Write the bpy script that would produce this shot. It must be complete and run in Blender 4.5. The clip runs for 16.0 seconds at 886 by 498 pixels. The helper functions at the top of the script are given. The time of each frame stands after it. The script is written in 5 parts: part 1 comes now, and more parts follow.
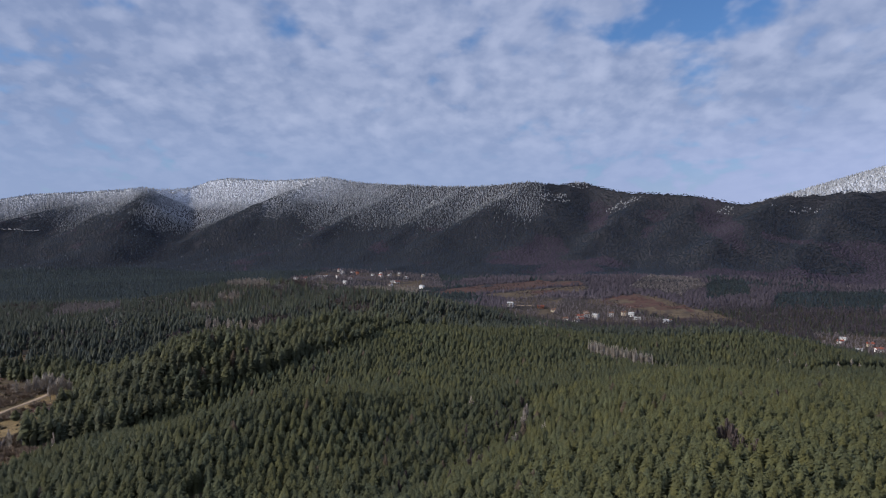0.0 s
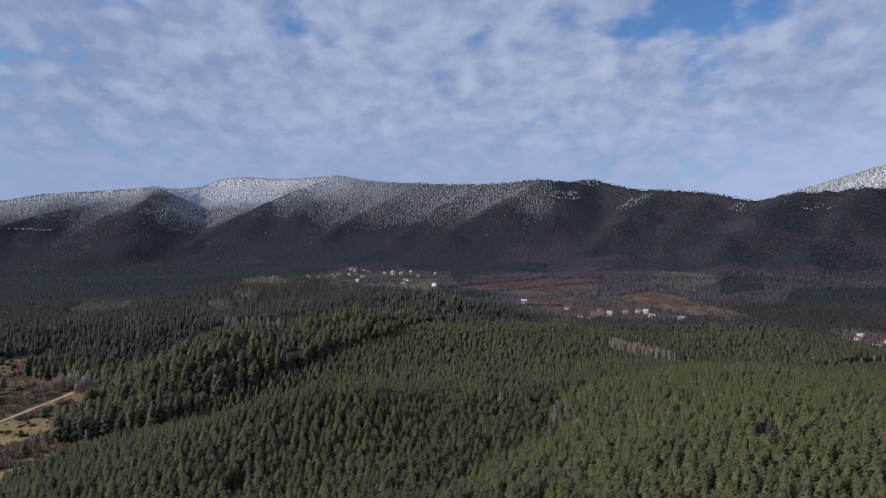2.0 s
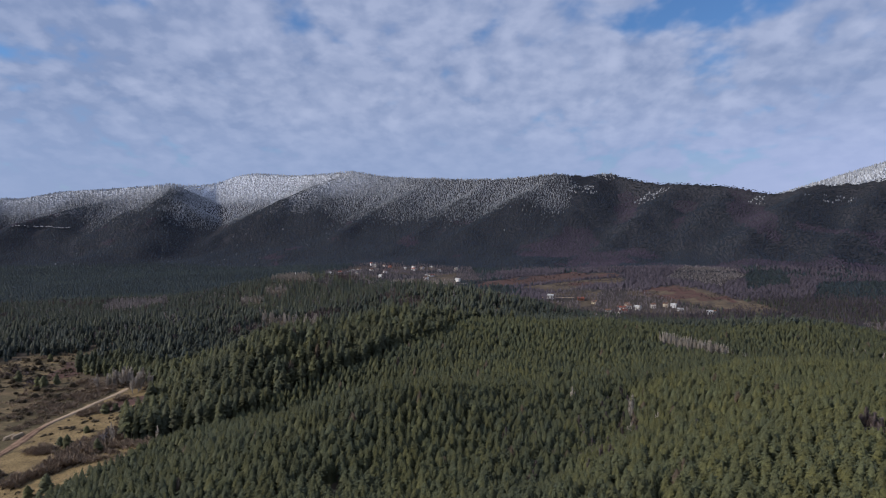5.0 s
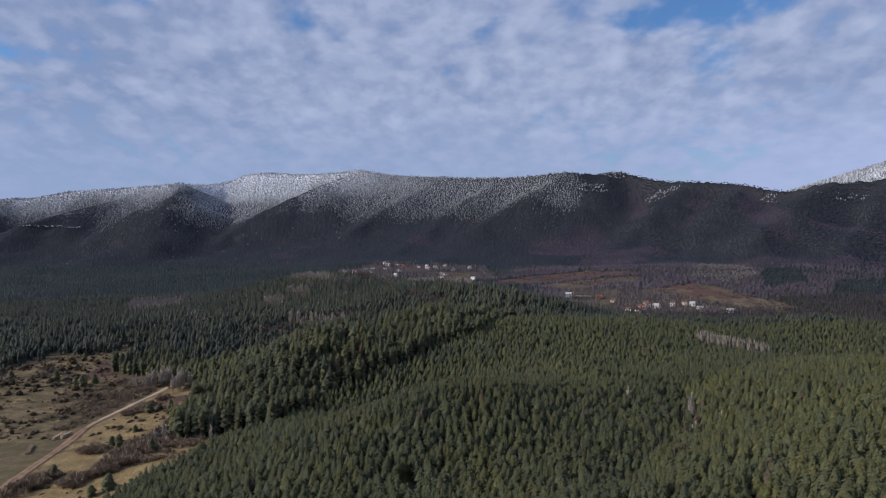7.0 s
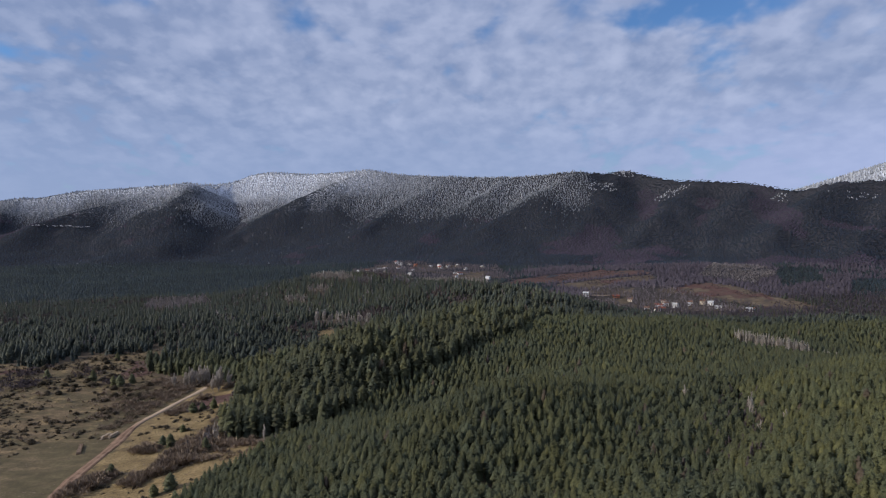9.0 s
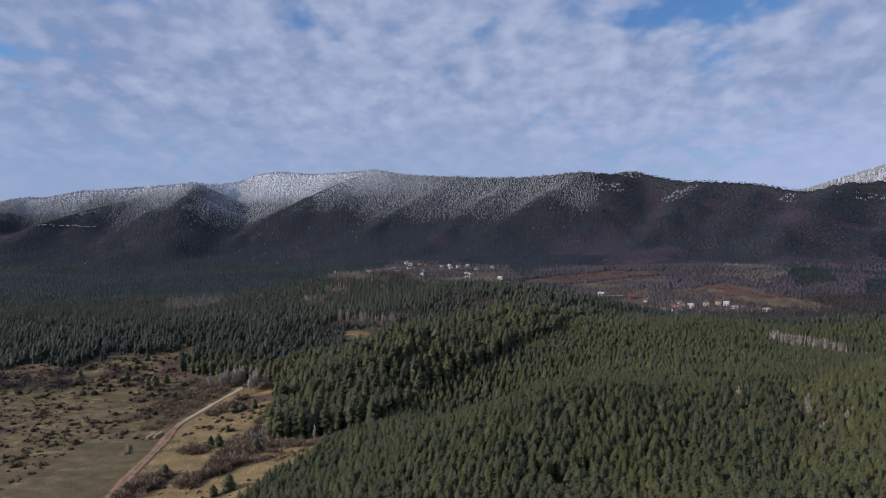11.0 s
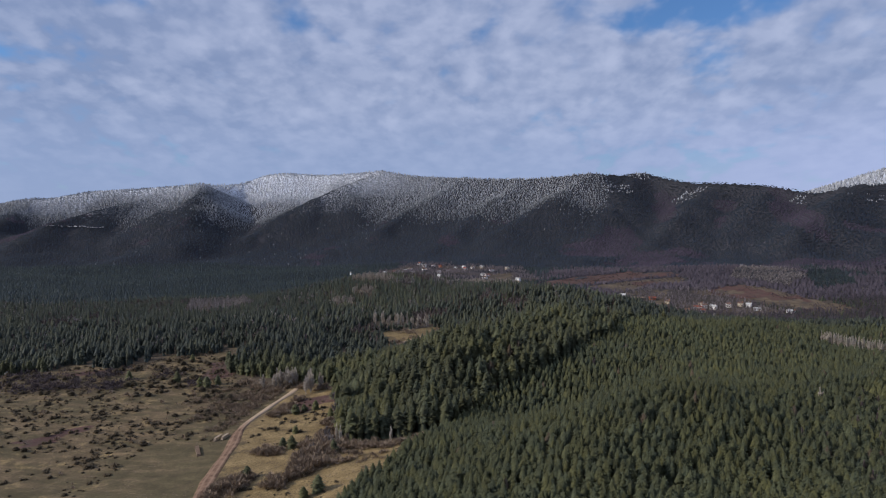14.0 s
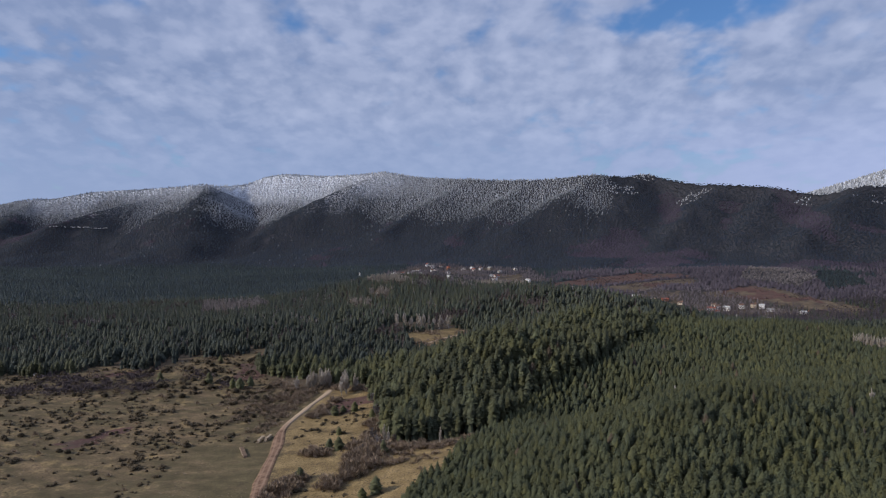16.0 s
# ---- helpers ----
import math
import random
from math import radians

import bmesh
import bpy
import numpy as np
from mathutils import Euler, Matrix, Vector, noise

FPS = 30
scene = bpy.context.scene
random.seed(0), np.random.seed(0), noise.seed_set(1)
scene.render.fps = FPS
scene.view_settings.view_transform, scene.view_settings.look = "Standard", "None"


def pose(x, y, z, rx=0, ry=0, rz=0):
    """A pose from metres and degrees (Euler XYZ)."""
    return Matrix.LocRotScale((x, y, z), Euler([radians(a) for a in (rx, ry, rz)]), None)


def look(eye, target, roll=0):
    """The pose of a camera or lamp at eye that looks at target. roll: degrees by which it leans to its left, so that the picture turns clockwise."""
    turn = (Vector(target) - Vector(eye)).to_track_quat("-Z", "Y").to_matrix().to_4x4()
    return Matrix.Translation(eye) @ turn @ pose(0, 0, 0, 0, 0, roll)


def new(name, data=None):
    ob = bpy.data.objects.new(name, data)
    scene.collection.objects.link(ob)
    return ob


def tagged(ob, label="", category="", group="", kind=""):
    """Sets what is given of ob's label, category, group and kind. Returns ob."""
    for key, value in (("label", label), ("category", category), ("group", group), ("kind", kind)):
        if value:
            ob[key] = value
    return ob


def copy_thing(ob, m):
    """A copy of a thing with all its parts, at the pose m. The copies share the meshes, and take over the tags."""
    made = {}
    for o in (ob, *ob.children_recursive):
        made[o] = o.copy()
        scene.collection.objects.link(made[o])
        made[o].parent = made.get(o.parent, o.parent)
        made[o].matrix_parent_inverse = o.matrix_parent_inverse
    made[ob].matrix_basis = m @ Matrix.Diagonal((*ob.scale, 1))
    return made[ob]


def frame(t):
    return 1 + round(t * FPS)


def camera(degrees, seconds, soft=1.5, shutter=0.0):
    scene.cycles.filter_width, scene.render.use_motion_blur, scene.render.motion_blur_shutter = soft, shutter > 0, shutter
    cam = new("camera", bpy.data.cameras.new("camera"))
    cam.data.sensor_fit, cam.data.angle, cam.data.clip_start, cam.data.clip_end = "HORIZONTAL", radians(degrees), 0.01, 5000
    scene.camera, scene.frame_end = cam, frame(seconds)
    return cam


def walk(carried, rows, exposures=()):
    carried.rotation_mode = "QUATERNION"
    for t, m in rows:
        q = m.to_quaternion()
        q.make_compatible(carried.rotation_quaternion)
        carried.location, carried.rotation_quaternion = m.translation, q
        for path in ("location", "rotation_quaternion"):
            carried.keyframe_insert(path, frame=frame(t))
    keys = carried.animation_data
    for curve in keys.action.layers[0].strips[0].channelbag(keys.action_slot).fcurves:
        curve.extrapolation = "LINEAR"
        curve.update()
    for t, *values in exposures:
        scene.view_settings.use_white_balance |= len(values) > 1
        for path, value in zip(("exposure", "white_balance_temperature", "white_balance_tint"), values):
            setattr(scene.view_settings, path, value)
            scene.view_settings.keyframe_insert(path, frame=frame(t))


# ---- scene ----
cam = camera(64.3, 16.0, 1.15)
EXPOSURE = -0.05
METRES, EYE, TILT, LEAN, TURN = 170.0, 100.0, -1.5, 0.0, 0.0
ROWS = [
    (0.0, 0.0, 0.0, 0.0, 0.0, 0.0, -0.0),
    (0.5, -0.0077, -0.0038, -0.0003, 0.14, -0.01, 0.06),
    (1.0, -0.0199, -0.0063, -0.0007, 0.3, -0.03, 0.13),
    (1.5, -0.0347, -0.008, -0.0013, 0.45, -0.08, 0.19),
    (2.0, -0.0546, -0.0095, -0.0013, 0.59, -0.16, 0.23),
    (2.5, -0.0754, -0.0109, -0.0017, 0.71, -0.21, 0.28),
    (3.0, -0.1006, -0.012, -0.0015, 0.83, -0.28, 0.36),
    (3.5, -0.1263, -0.0132, -0.0013, 0.94, -0.33, 0.4),
    (4.0, -0.1558, -0.0144, -0.0009, 1.04, -0.41, 0.45),
    (6.5, -0.317, -0.021, 0.003, 1.32, -0.66, 0.66),
    (7.0, -0.3532, -0.0224, 0.0035, 1.36, -0.67, 0.69),
    (7.5, -0.3867, -0.0237, 0.0041, 1.39, -0.68, 0.72),
    (8.0, -0.4232, -0.0249, 0.0046, 1.41, -0.7, 0.74),
    (8.5, -0.4571, -0.0258, 0.0053, 1.43, -0.71, 0.75),
    (9.0, -0.4942, -0.0269, 0.0059, 1.43, -0.72, 0.74),
    (11.5, -0.672, -0.0304, 0.0095, 1.3, -0.71, 0.66),
    (12.0, -0.7094, -0.0311, 0.01, 1.26, -0.7, 0.65),
    (12.5, -0.744, -0.0319, 0.0104, 1.21, -0.68, 0.63),
    (13.0, -0.7816, -0.033, 0.0109, 1.16, -0.66, 0.61),
    (13.5, -0.8159, -0.0337, 0.0111, 1.12, -0.63, 0.61),
    (14.0, -0.8537, -0.0347, 0.0118, 1.05, -0.62, 0.6),
    (14.5, -0.8882, -0.0355, 0.0121, 0.99, -0.61, 0.59),
    (15.0, -0.926, -0.0364, 0.0128, 0.9, -0.59, 0.57),
    (15.5, -0.9607, -0.0372, 0.013, 0.83, -0.55, 0.56),
    (16.0, -0.998, -0.0378, 0.0134, 0.75, -0.53, 0.56),
]
walk(cam, [(t, pose(0, 0, EYE, TILT, LEAN, TURN) @ pose(METRES * x, METRES * y, METRES * z, 90 + pitch, roll, yaw)) for t, x, y, z, yaw, pitch, roll in ROWS],
     [(0.0, EXPOSURE), (16.0, EXPOSURE)])
# gaps in the cloud deck: bearing and height (as tangents), their half widths and how deep the gap is
GAPS = [(0.33, 0.298, 0.115, 0.042, 0.46), (0.36, 0.225, 0.05, 0.028, 0.20), (0.235, 0.27, 0.03, 0.02, 0.16), (0.60, 0.268, 0.10, 0.03, 0.17), (-0.225, 0.285, 0.045, 0.02, 0.09),
        (-0.155, 0.255, 0.02, 0.016, 0.14), (0.03, 0.265, 0.02, 0.014, 0.10), (-0.455, 0.32, 0.05, 0.016, 0.20), (-0.65, 0.25, 0.03, 0.03, 0.12), (-0.31, 0.100, 0.10, 0.016, 0.15),
        (-0.44, 0.085, 0.16, 0.012, 0.12), (0.42, 0.085, 0.14, 0.030, 0.10), (0.62, 0.115, 0.08, 0.02, 0.10), (0.46, 0.36, 0.16, 0.05, 0.30)]
CLOUD_SHADE, CLOUD_LIT, CLOUD_LOW, CLOUD_EAST, SKY_TINT = (2.5, 3.2, 5.15), (4.9, 5.5, 7.5), (3.1, 3.95, 6.4), (4.3, 5.0, 8.0), (0.60, 0.86, 1.24)

# ---------------------------------------------------------------- sky and sun
SUN_TO = Vector((-0.88, -0.14, 0.43)).normalized()


class Nodes:
    """Short hand for a node tree."""

    def __init__(self, tree):
        self.tree, self.n, self.l = tree, tree.nodes, tree.links

    def put(self, socket, value):
        if hasattr(value, "is_output"):
            self.l.new(value, socket)
        elif value is not None:
            socket.default_value = value

    def math(self, op, a, b=None, c=None, clamp=False):
        nd = self.n.new("ShaderNodeMath")
        nd.operation, nd.use_clamp = op, clamp
        for s, v in zip(nd.inputs, (a, b, c)):
            self.put(s, v)
        return nd.outputs[0]

    def vmath(self, op, a, b=None):
        nd = self.n.new("ShaderNodeVectorMath")
        nd.operation = op
        self.put(nd.inputs[0], a)
        self.put(nd.inputs[1], b)
        return nd.outputs[0]

    def noise(self, vector, scale, detail=4.0, rough=0.55, distortion=0.0, color=False):
        nd = self.n.new("ShaderNodeTexNoise")
        self.put(nd.inputs["Vector"], vector)
        nd.inputs["Scale"].default_value, nd.inputs["Detail"].default_value = scale, detail
        nd.inputs["Roughness"].default_value, nd.inputs["Distortion"].default_value = rough, distortion
        return nd.outputs["Color" if color else "Fac"]

    def ramp(self, value, lo, hi):
        nd = self.n.new("ShaderNodeMapRange")
        nd.interpolation_type = "SMOOTHSTEP"
        self.put(nd.inputs[0], value)
        self.put(nd.inputs[1], lo)
        self.put(nd.inputs[2], hi)
        return nd.outputs[0]

    def mix(self, fac, a, b, mode="MIX"):
        nd = self.n.new("ShaderNodeMix")
        nd.data_type, nd.blend_type = "RGBA", mode
        self.put(nd.inputs[0], fac)
        for s, v in ((nd.inputs[6], a), (nd.inputs[7], b)):
            self.put(s, (*v, 1.0) if isinstance(v, tuple) and len(v) == 3 else v)
        return nd.outputs[2]

    def attr(self, name, out="Fac"):
        nd = self.n.new("ShaderNodeAttribute")
        nd.attribute_name = name
        return nd.outputs[out]

    def xyz(self, v):
        nd = self.n.new("ShaderNodeSeparateXYZ")
        self.put(nd.inputs[0], v)
        return nd.outputs

    def vec(self, x, y, z):
        nd = self.n.new("ShaderNodeCombineXYZ")
        for s, v in zip(nd.inputs, (x, y, z)):
            self.put(s, v)
        return nd.outputs[0]


world = bpy.data.worlds.new("sky")
scene.world = world
world.use_nodes = True
W = Nodes(world.node_tree)
for nd in list(W.n):
    W.n.remove(nd)
sky = W.n.new("ShaderNodeTexSky")
sky.sky_type, sky.sun_disc = "NISHITA", False
sky.sun_elevation = math.asin(SUN_TO.z)
sky.sun_rotation = math.atan2(SUN_TO.x, SUN_TO.y)
sky.air_density, sky.dust_density, sky.ozone_density = 1.0, 0.6, 2.0
ray = W.n.new("ShaderNodeTexCoord").outputs["Generated"]
dx, dy, dz = W.xyz(ray)
up = W.math("ADD", W.math("MAXIMUM", dz, 0.0), 0.36)
# a thin deck of broken altocumulus, seen in perspective
px, py = W.math("DIVIDE", dx, up), W.math("DIVIDE", dy, up)
deck = W.vec(px, W.math("MULTIPLY", py, 0.8), 0.0)
warp = W.vmath("ADD", deck, W.vmath("SCALE", W.noise(deck, 2.2, 2.0, color=True)))
warp.node.inputs[1].links[0].from_node.inputs[3].default_value = 0.10
puffs = W.noise(warp, 13.0, 3.0, 0.45)
sheets = W.noise(W.vmath("ADD", deck, (7.3, 2.1, 0.0)), 1.4, 2.0, 0.5)
ahead = W.math("MAXIMUM", dy, 0.05)
bearing, climb = W.math("DIVIDE", dx, ahead), W.math("DIVIDE", dz, ahead)


def opening(cx, cy, sx, sy, depth):
    """A gap in the deck in the given direction."""
    ex = W.math("POWER", W.math("DIVIDE", W.math("SUBTRACT", bearing, cx), sx), 2.0)
    ey = W.math("POWER", W.math("DIVIDE", W.math("SUBTRACT", climb, cy), sy), 2.0)
    return W.math("MULTIPLY", W.math("EXPONENT", W.math("MULTIPLY", W.math("ADD", ex, ey), -1.0)), depth)


cover = W.math("MULTIPLY_ADD", puffs, 0.72, W.math("MULTIPLY_ADD", sheets, 0.42, 0.08))
for gap in GAPS:
    cover = W.math("SUBTRACT", cover, opening(*gap))
mask = W.math("MAXIMUM", W.ramp(cover, 0.30, 0.58), W.math("MULTIPLY", W.ramp(dz, 0.17, 0.05), 0.72))
cell = W.n.new("ShaderNodeTexVoronoi")
cell.feature = "SMOOTH_F1"
cell.inputs["Scale"].default_value, cell.inputs["Smoothness"].default_value = 11.0, 0.7
W.put(cell.inputs["Vector"], warp)
cells = W.ramp(cell.outputs["Distance"], 0.55, 0.12)
fine_puffs = W.ramp(W.noise(W.vmath("ADD", warp, (3.1, 5.7, 0.0)), 23.0, 3.0, 0.5), 0.34, 0.66)
broad_puffs = W.ramp(W.noise(W.vmath("ADD", warp, (1.7, 8.2, 0.0)), 3.6, 3.0, 0.5), 0.3, 0.7)
thick = W.math("ADD", W.math("MULTIPLY_ADD", W.ramp(puffs, 0.36, 0.64), 0.30, W.math("MULTIPLY", cells, 0.24)), W.math("MULTIPLY", fine_puffs, 0.28))
thick = W.math("ADD", thick, W.math("MULTIPLY", broad_puffs, 0.24))
thick = W.math("SUBTRACT", thick, W.math("MULTIPLY", W.ramp(bearing, 0.05, -0.65), 0.28), clamp=True)
cloud = W.mix(thick, CLOUD_SHADE, CLOUD_LIT)
cloud = W.mix(W.math("MULTIPLY", W.ramp(dz, 0.20, 0.03), 0.85), cloud, W.mix(W.ramp(bearing, 0.0, 0.6), CLOUD_LOW, CLOUD_EAST))
# clouds towards the sun are brighter
near_sun = W.vmath("DOT_PRODUCT", ray, tuple(SUN_TO)).node.outputs["Value"]
glow = W.math("MULTIPLY_ADD", W.math("POWER", W.math("MAXIMUM", near_sun, 0.0), 8.0), 3.5, 1.0)
cloud = W.mix(1.0, cloud, W.vec(glow, glow, glow), "MULTIPLY")
clear = W.mix(1.0, sky.outputs[0], SKY_TINT, "MULTIPLY")
back = W.n.new("ShaderNodeBackground")
W.put(back.inputs[0], W.mix(W.math("MULTIPLY", mask, 0.92), clear, cloud))
back.inputs[1].default_value = 0.1
W.put(W.n.new("ShaderNodeOutputWorld").inputs[0], back.outputs[0])

sun = new("sun", bpy.data.lights.new("sun", "SUN"))
sun.data.energy, sun.data.angle, sun.data.color = 3.8, radians(1.8), (1.0, 0.905, 0.77)
sun.matrix_world = look((0, 0, 600), Vector((0, 0, 600)) - SUN_TO)


# ---------------------------------------------------------------- materials
def material(name, rough=0.9, spec=0.2):
    m = bpy.data.materials.new(name)
    m.use_nodes = True
    t = Nodes(m.node_tree)
    bsdf = m.node_tree.nodes["Principled BSDF"]
    bsdf.inputs["Roughness"].default_value = rough
    bsdf.inputs["Specular IOR Level"].default_value = spec
    return m, t, bsdf


def place_of(t):
    return t.n.new("ShaderNodeNewGeometry").outputs["Position"]


def needles(name, dark, light, dead=(0.10, 0.075, 0.05), dead_share=0.008, clump=2.2, rough=1.0):
    """Conifer foliage: each tree has its own tint, painted shade included, each stand its own shade, each branch a
    little of its own.
    """
    m, t, b = material(name, 0.75, 0.15)
    g = t.n.new("ShaderNodeNewGeometry")
    stand = t.noise(g.outputs["Position"], 0.014, 3.0, 0.6)
    tint = t.attr("tint")
    fac = t.math("ADD", t.math("MULTIPLY", tint, 0.65), t.math("MULTIPLY_ADD", t.math("SUBTRACT", stand, 0.5), 0.8, 0.04), clamp=True)
    col = t.mix(fac, dark, light)
    # some trees lean to blue-green, others to yellow
    hue = t.math("MULTIPLY_ADD", t.noise(g.outputs["Position"], 0.045, 3.0, 0.6), 0.9, t.math("MULTIPLY_ADD", t.math("FRACT", t.math("MULTIPLY", tint, 17.0)), 0.5, -0.2))
    col = t.mix(1.0, col, t.mix(t.ramp(hue, 0.2, 0.8), (1.06, 1.01, 0.88), (0.94, 1.0, 1.12)), "MULTIPLY")
    # flattened tufts: uneven needle tone plus painted shade between the bough tiers
    flat = t.vmath("MULTIPLY", g.outputs["Position"], (1.0, 1.0, 1.9))
    tufts = t.noise(flat, clump, 4.0, 0.72)
    clumps = t.ramp(tufts, 0.3, 0.7)
    twig = t.math("MULTIPLY", t.math("MULTIPLY_ADD", g.outputs["Random Per Island"], 0.36 * rough, 1.04 - 0.18 * rough), t.math("MULTIPLY_ADD", clumps, 0.55 * rough, 1.035 - 0.275 * rough))
    col = t.mix(1.0, col, t.vec(twig, twig, twig), "MULTIPLY")
    col = t.mix(t.math("LESS_THAN", t.math("FRACT", t.math("MULTIPLY", tint, 37.0)), dead_share), col, dead)
    t.put(b.inputs["Base Color"], col)
    # needles scatter light all round, so a crown's shady side stays soft
    soft = t.vmath("ADD", t.vmath("MULTIPLY", g.outputs["Normal"], (0.49 * rough, 0.49 * rough, 0.49 * rough)), (0.0, 0.0, 0.58))
    bump = t.n.new("ShaderNodeBump")
    bump.inputs["Strength"].default_value, bump.inputs["Distance"].default_value = 0.5 * rough, 0.9 / clump
    t.put(bump.inputs["Height"], tufts)
    t.put(bump.inputs["Normal"], t.vmath("NORMALIZE", soft))
    t.put(b.inputs["Normal"], bump.outputs[0])
    return m


def twigs(name, dark, light, rough=1.0):
    """Bare winter crowns: fine twigs, grey to purple brown."""
    m, t, b = material(name, 0.9, 0.1)
    g = t.n.new("ShaderNodeNewGeometry")
    stand = t.noise(g.outputs["Position"], 0.02, 3.0, 0.6)
    fac = t.math("ADD", t.math("MULTIPLY", t.attr("tint"), 0.7), t.math("SUBTRACT", stand, 0.35), clamp=True)
    col = t.mix(fac, dark, light)
    k = t.math("MULTIPLY_ADD", g.outputs["Random Per Island"], 0.6 * rough, 1.0 - 0.3 * rough)
    t.put(b.inputs["Base Color"], t.mix(1.0, col, t.vec(k, k, k), "MULTIPLY"))
    if rough < 1:
        # far crowns are a haze of twigs: soft on all sides
        soft = t.vmath("ADD", t.vmath("MULTIPLY", g.outputs["Normal"], (0.26, 0.26, 0.26)), (0.0, 0.0, 0.6))
        t.put(b.inputs["Normal"], t.vmath("NORMALIZE", soft))
    return m


PINE_YOUNG = needles("young_pine_needles", (0.057, 0.062, 0.034), (0.119, 0.117, 0.047))
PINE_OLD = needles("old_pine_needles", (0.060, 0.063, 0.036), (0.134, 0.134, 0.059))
# needles farther off are greyer and bluer: distance haze put into the colours
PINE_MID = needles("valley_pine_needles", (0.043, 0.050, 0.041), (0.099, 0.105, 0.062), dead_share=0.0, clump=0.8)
PINE_FAR = needles("hazed_far_pine_needles", (0.029, 0.037, 0.050), (0.053, 0.062, 0.074), dead_share=0.0, clump=0.3, rough=0.5)
PINE_VALE = needles("hazed_vale_pine_needles", (0.025, 0.035, 0.040), (0.050, 0.063, 0.062), dead_share=0.0, clump=0.3, rough=0.6)
TWIG_BROWN = twigs("purple_brown_twigs", (0.060, 0.048, 0.050), (0.140, 0.110, 0.104))
# the blue-purple lean of these two also stands in for distance haze
TWIG_FAR = twigs("hazed_far_bare_twigs", (0.054, 0.045, 0.064), (0.096, 0.075, 0.096), 0.45)
TWIG_VALLEY = twigs("hazed_valley_bare_twigs", (0.062, 0.053, 0.064), (0.112, 0.094, 0.108), 0.4)
TWIG_GARDEN = twigs("garden_twigs", (0.125, 0.105, 0.110), (0.250, 0.212, 0.215), 0.6)
TWIG_PALE = twigs("pale_bare_twigs", (0.125, 0.110, 0.108), (0.26, 0.228, 0.215))
TWIG_MID = twigs("mid_grey_twigs", (0.19, 0.165, 0.14), (0.35, 0.305, 0.26))
TWIG_GREY = twigs("grey_twigs", (0.30, 0.262, 0.220), (0.52, 0.462, 0.395))
SHRUB_TWIG = twigs("shrub_twigs", (0.150, 0.111, 0.080), (0.275, 0.208, 0.150))
JUNIPER = twigs("brown_green_bush", (0.050, 0.040, 0.025), (0.112, 0.084, 0.052))


def frosted():
    """Conifers under rime: white on some branches, dark in between, more of it higher up."""
    m, t, b = material("frosted_needles", 0.7, 0.2)
    g = t.n.new("ShaderNodeNewGeometry")
    rime = t.math("MULTIPLY_ADD", t.math("SUBTRACT", g.outputs["Random Per Island"], 0.5), 0.22, t.attr("tint"), clamp=True)
    patch = t.noise(g.outputs["Position"], 0.06, 4.0, 0.7)
    white = t.mix(patch, (0.33, 0.34, 0.36), (0.70, 0.71, 0.72))
    t.put(b.inputs["Base Color"], t.mix(rime, (0.034, 0.043, 0.052), white))
    return m


RIME = frosted()


def bark(name, dark, light):
    m, t, b = material(name, 0.95, 0.1)
    t.put(b.inputs["Base Color"], t.mix(t.ramp(t.noise(place_of(t), 3.0, 4.0), 0.35, 0.65), dark, light))
    return m


BARK_PINE = bark("pine_bark", (0.05, 0.035, 0.025), (0.16, 0.09, 0.055))
BARK_GREY = bark("grey_bark", (0.12, 0.11, 0.10), (0.34, 0.31, 0.28))


SNOW = (0.72, 0.74, 0.78)


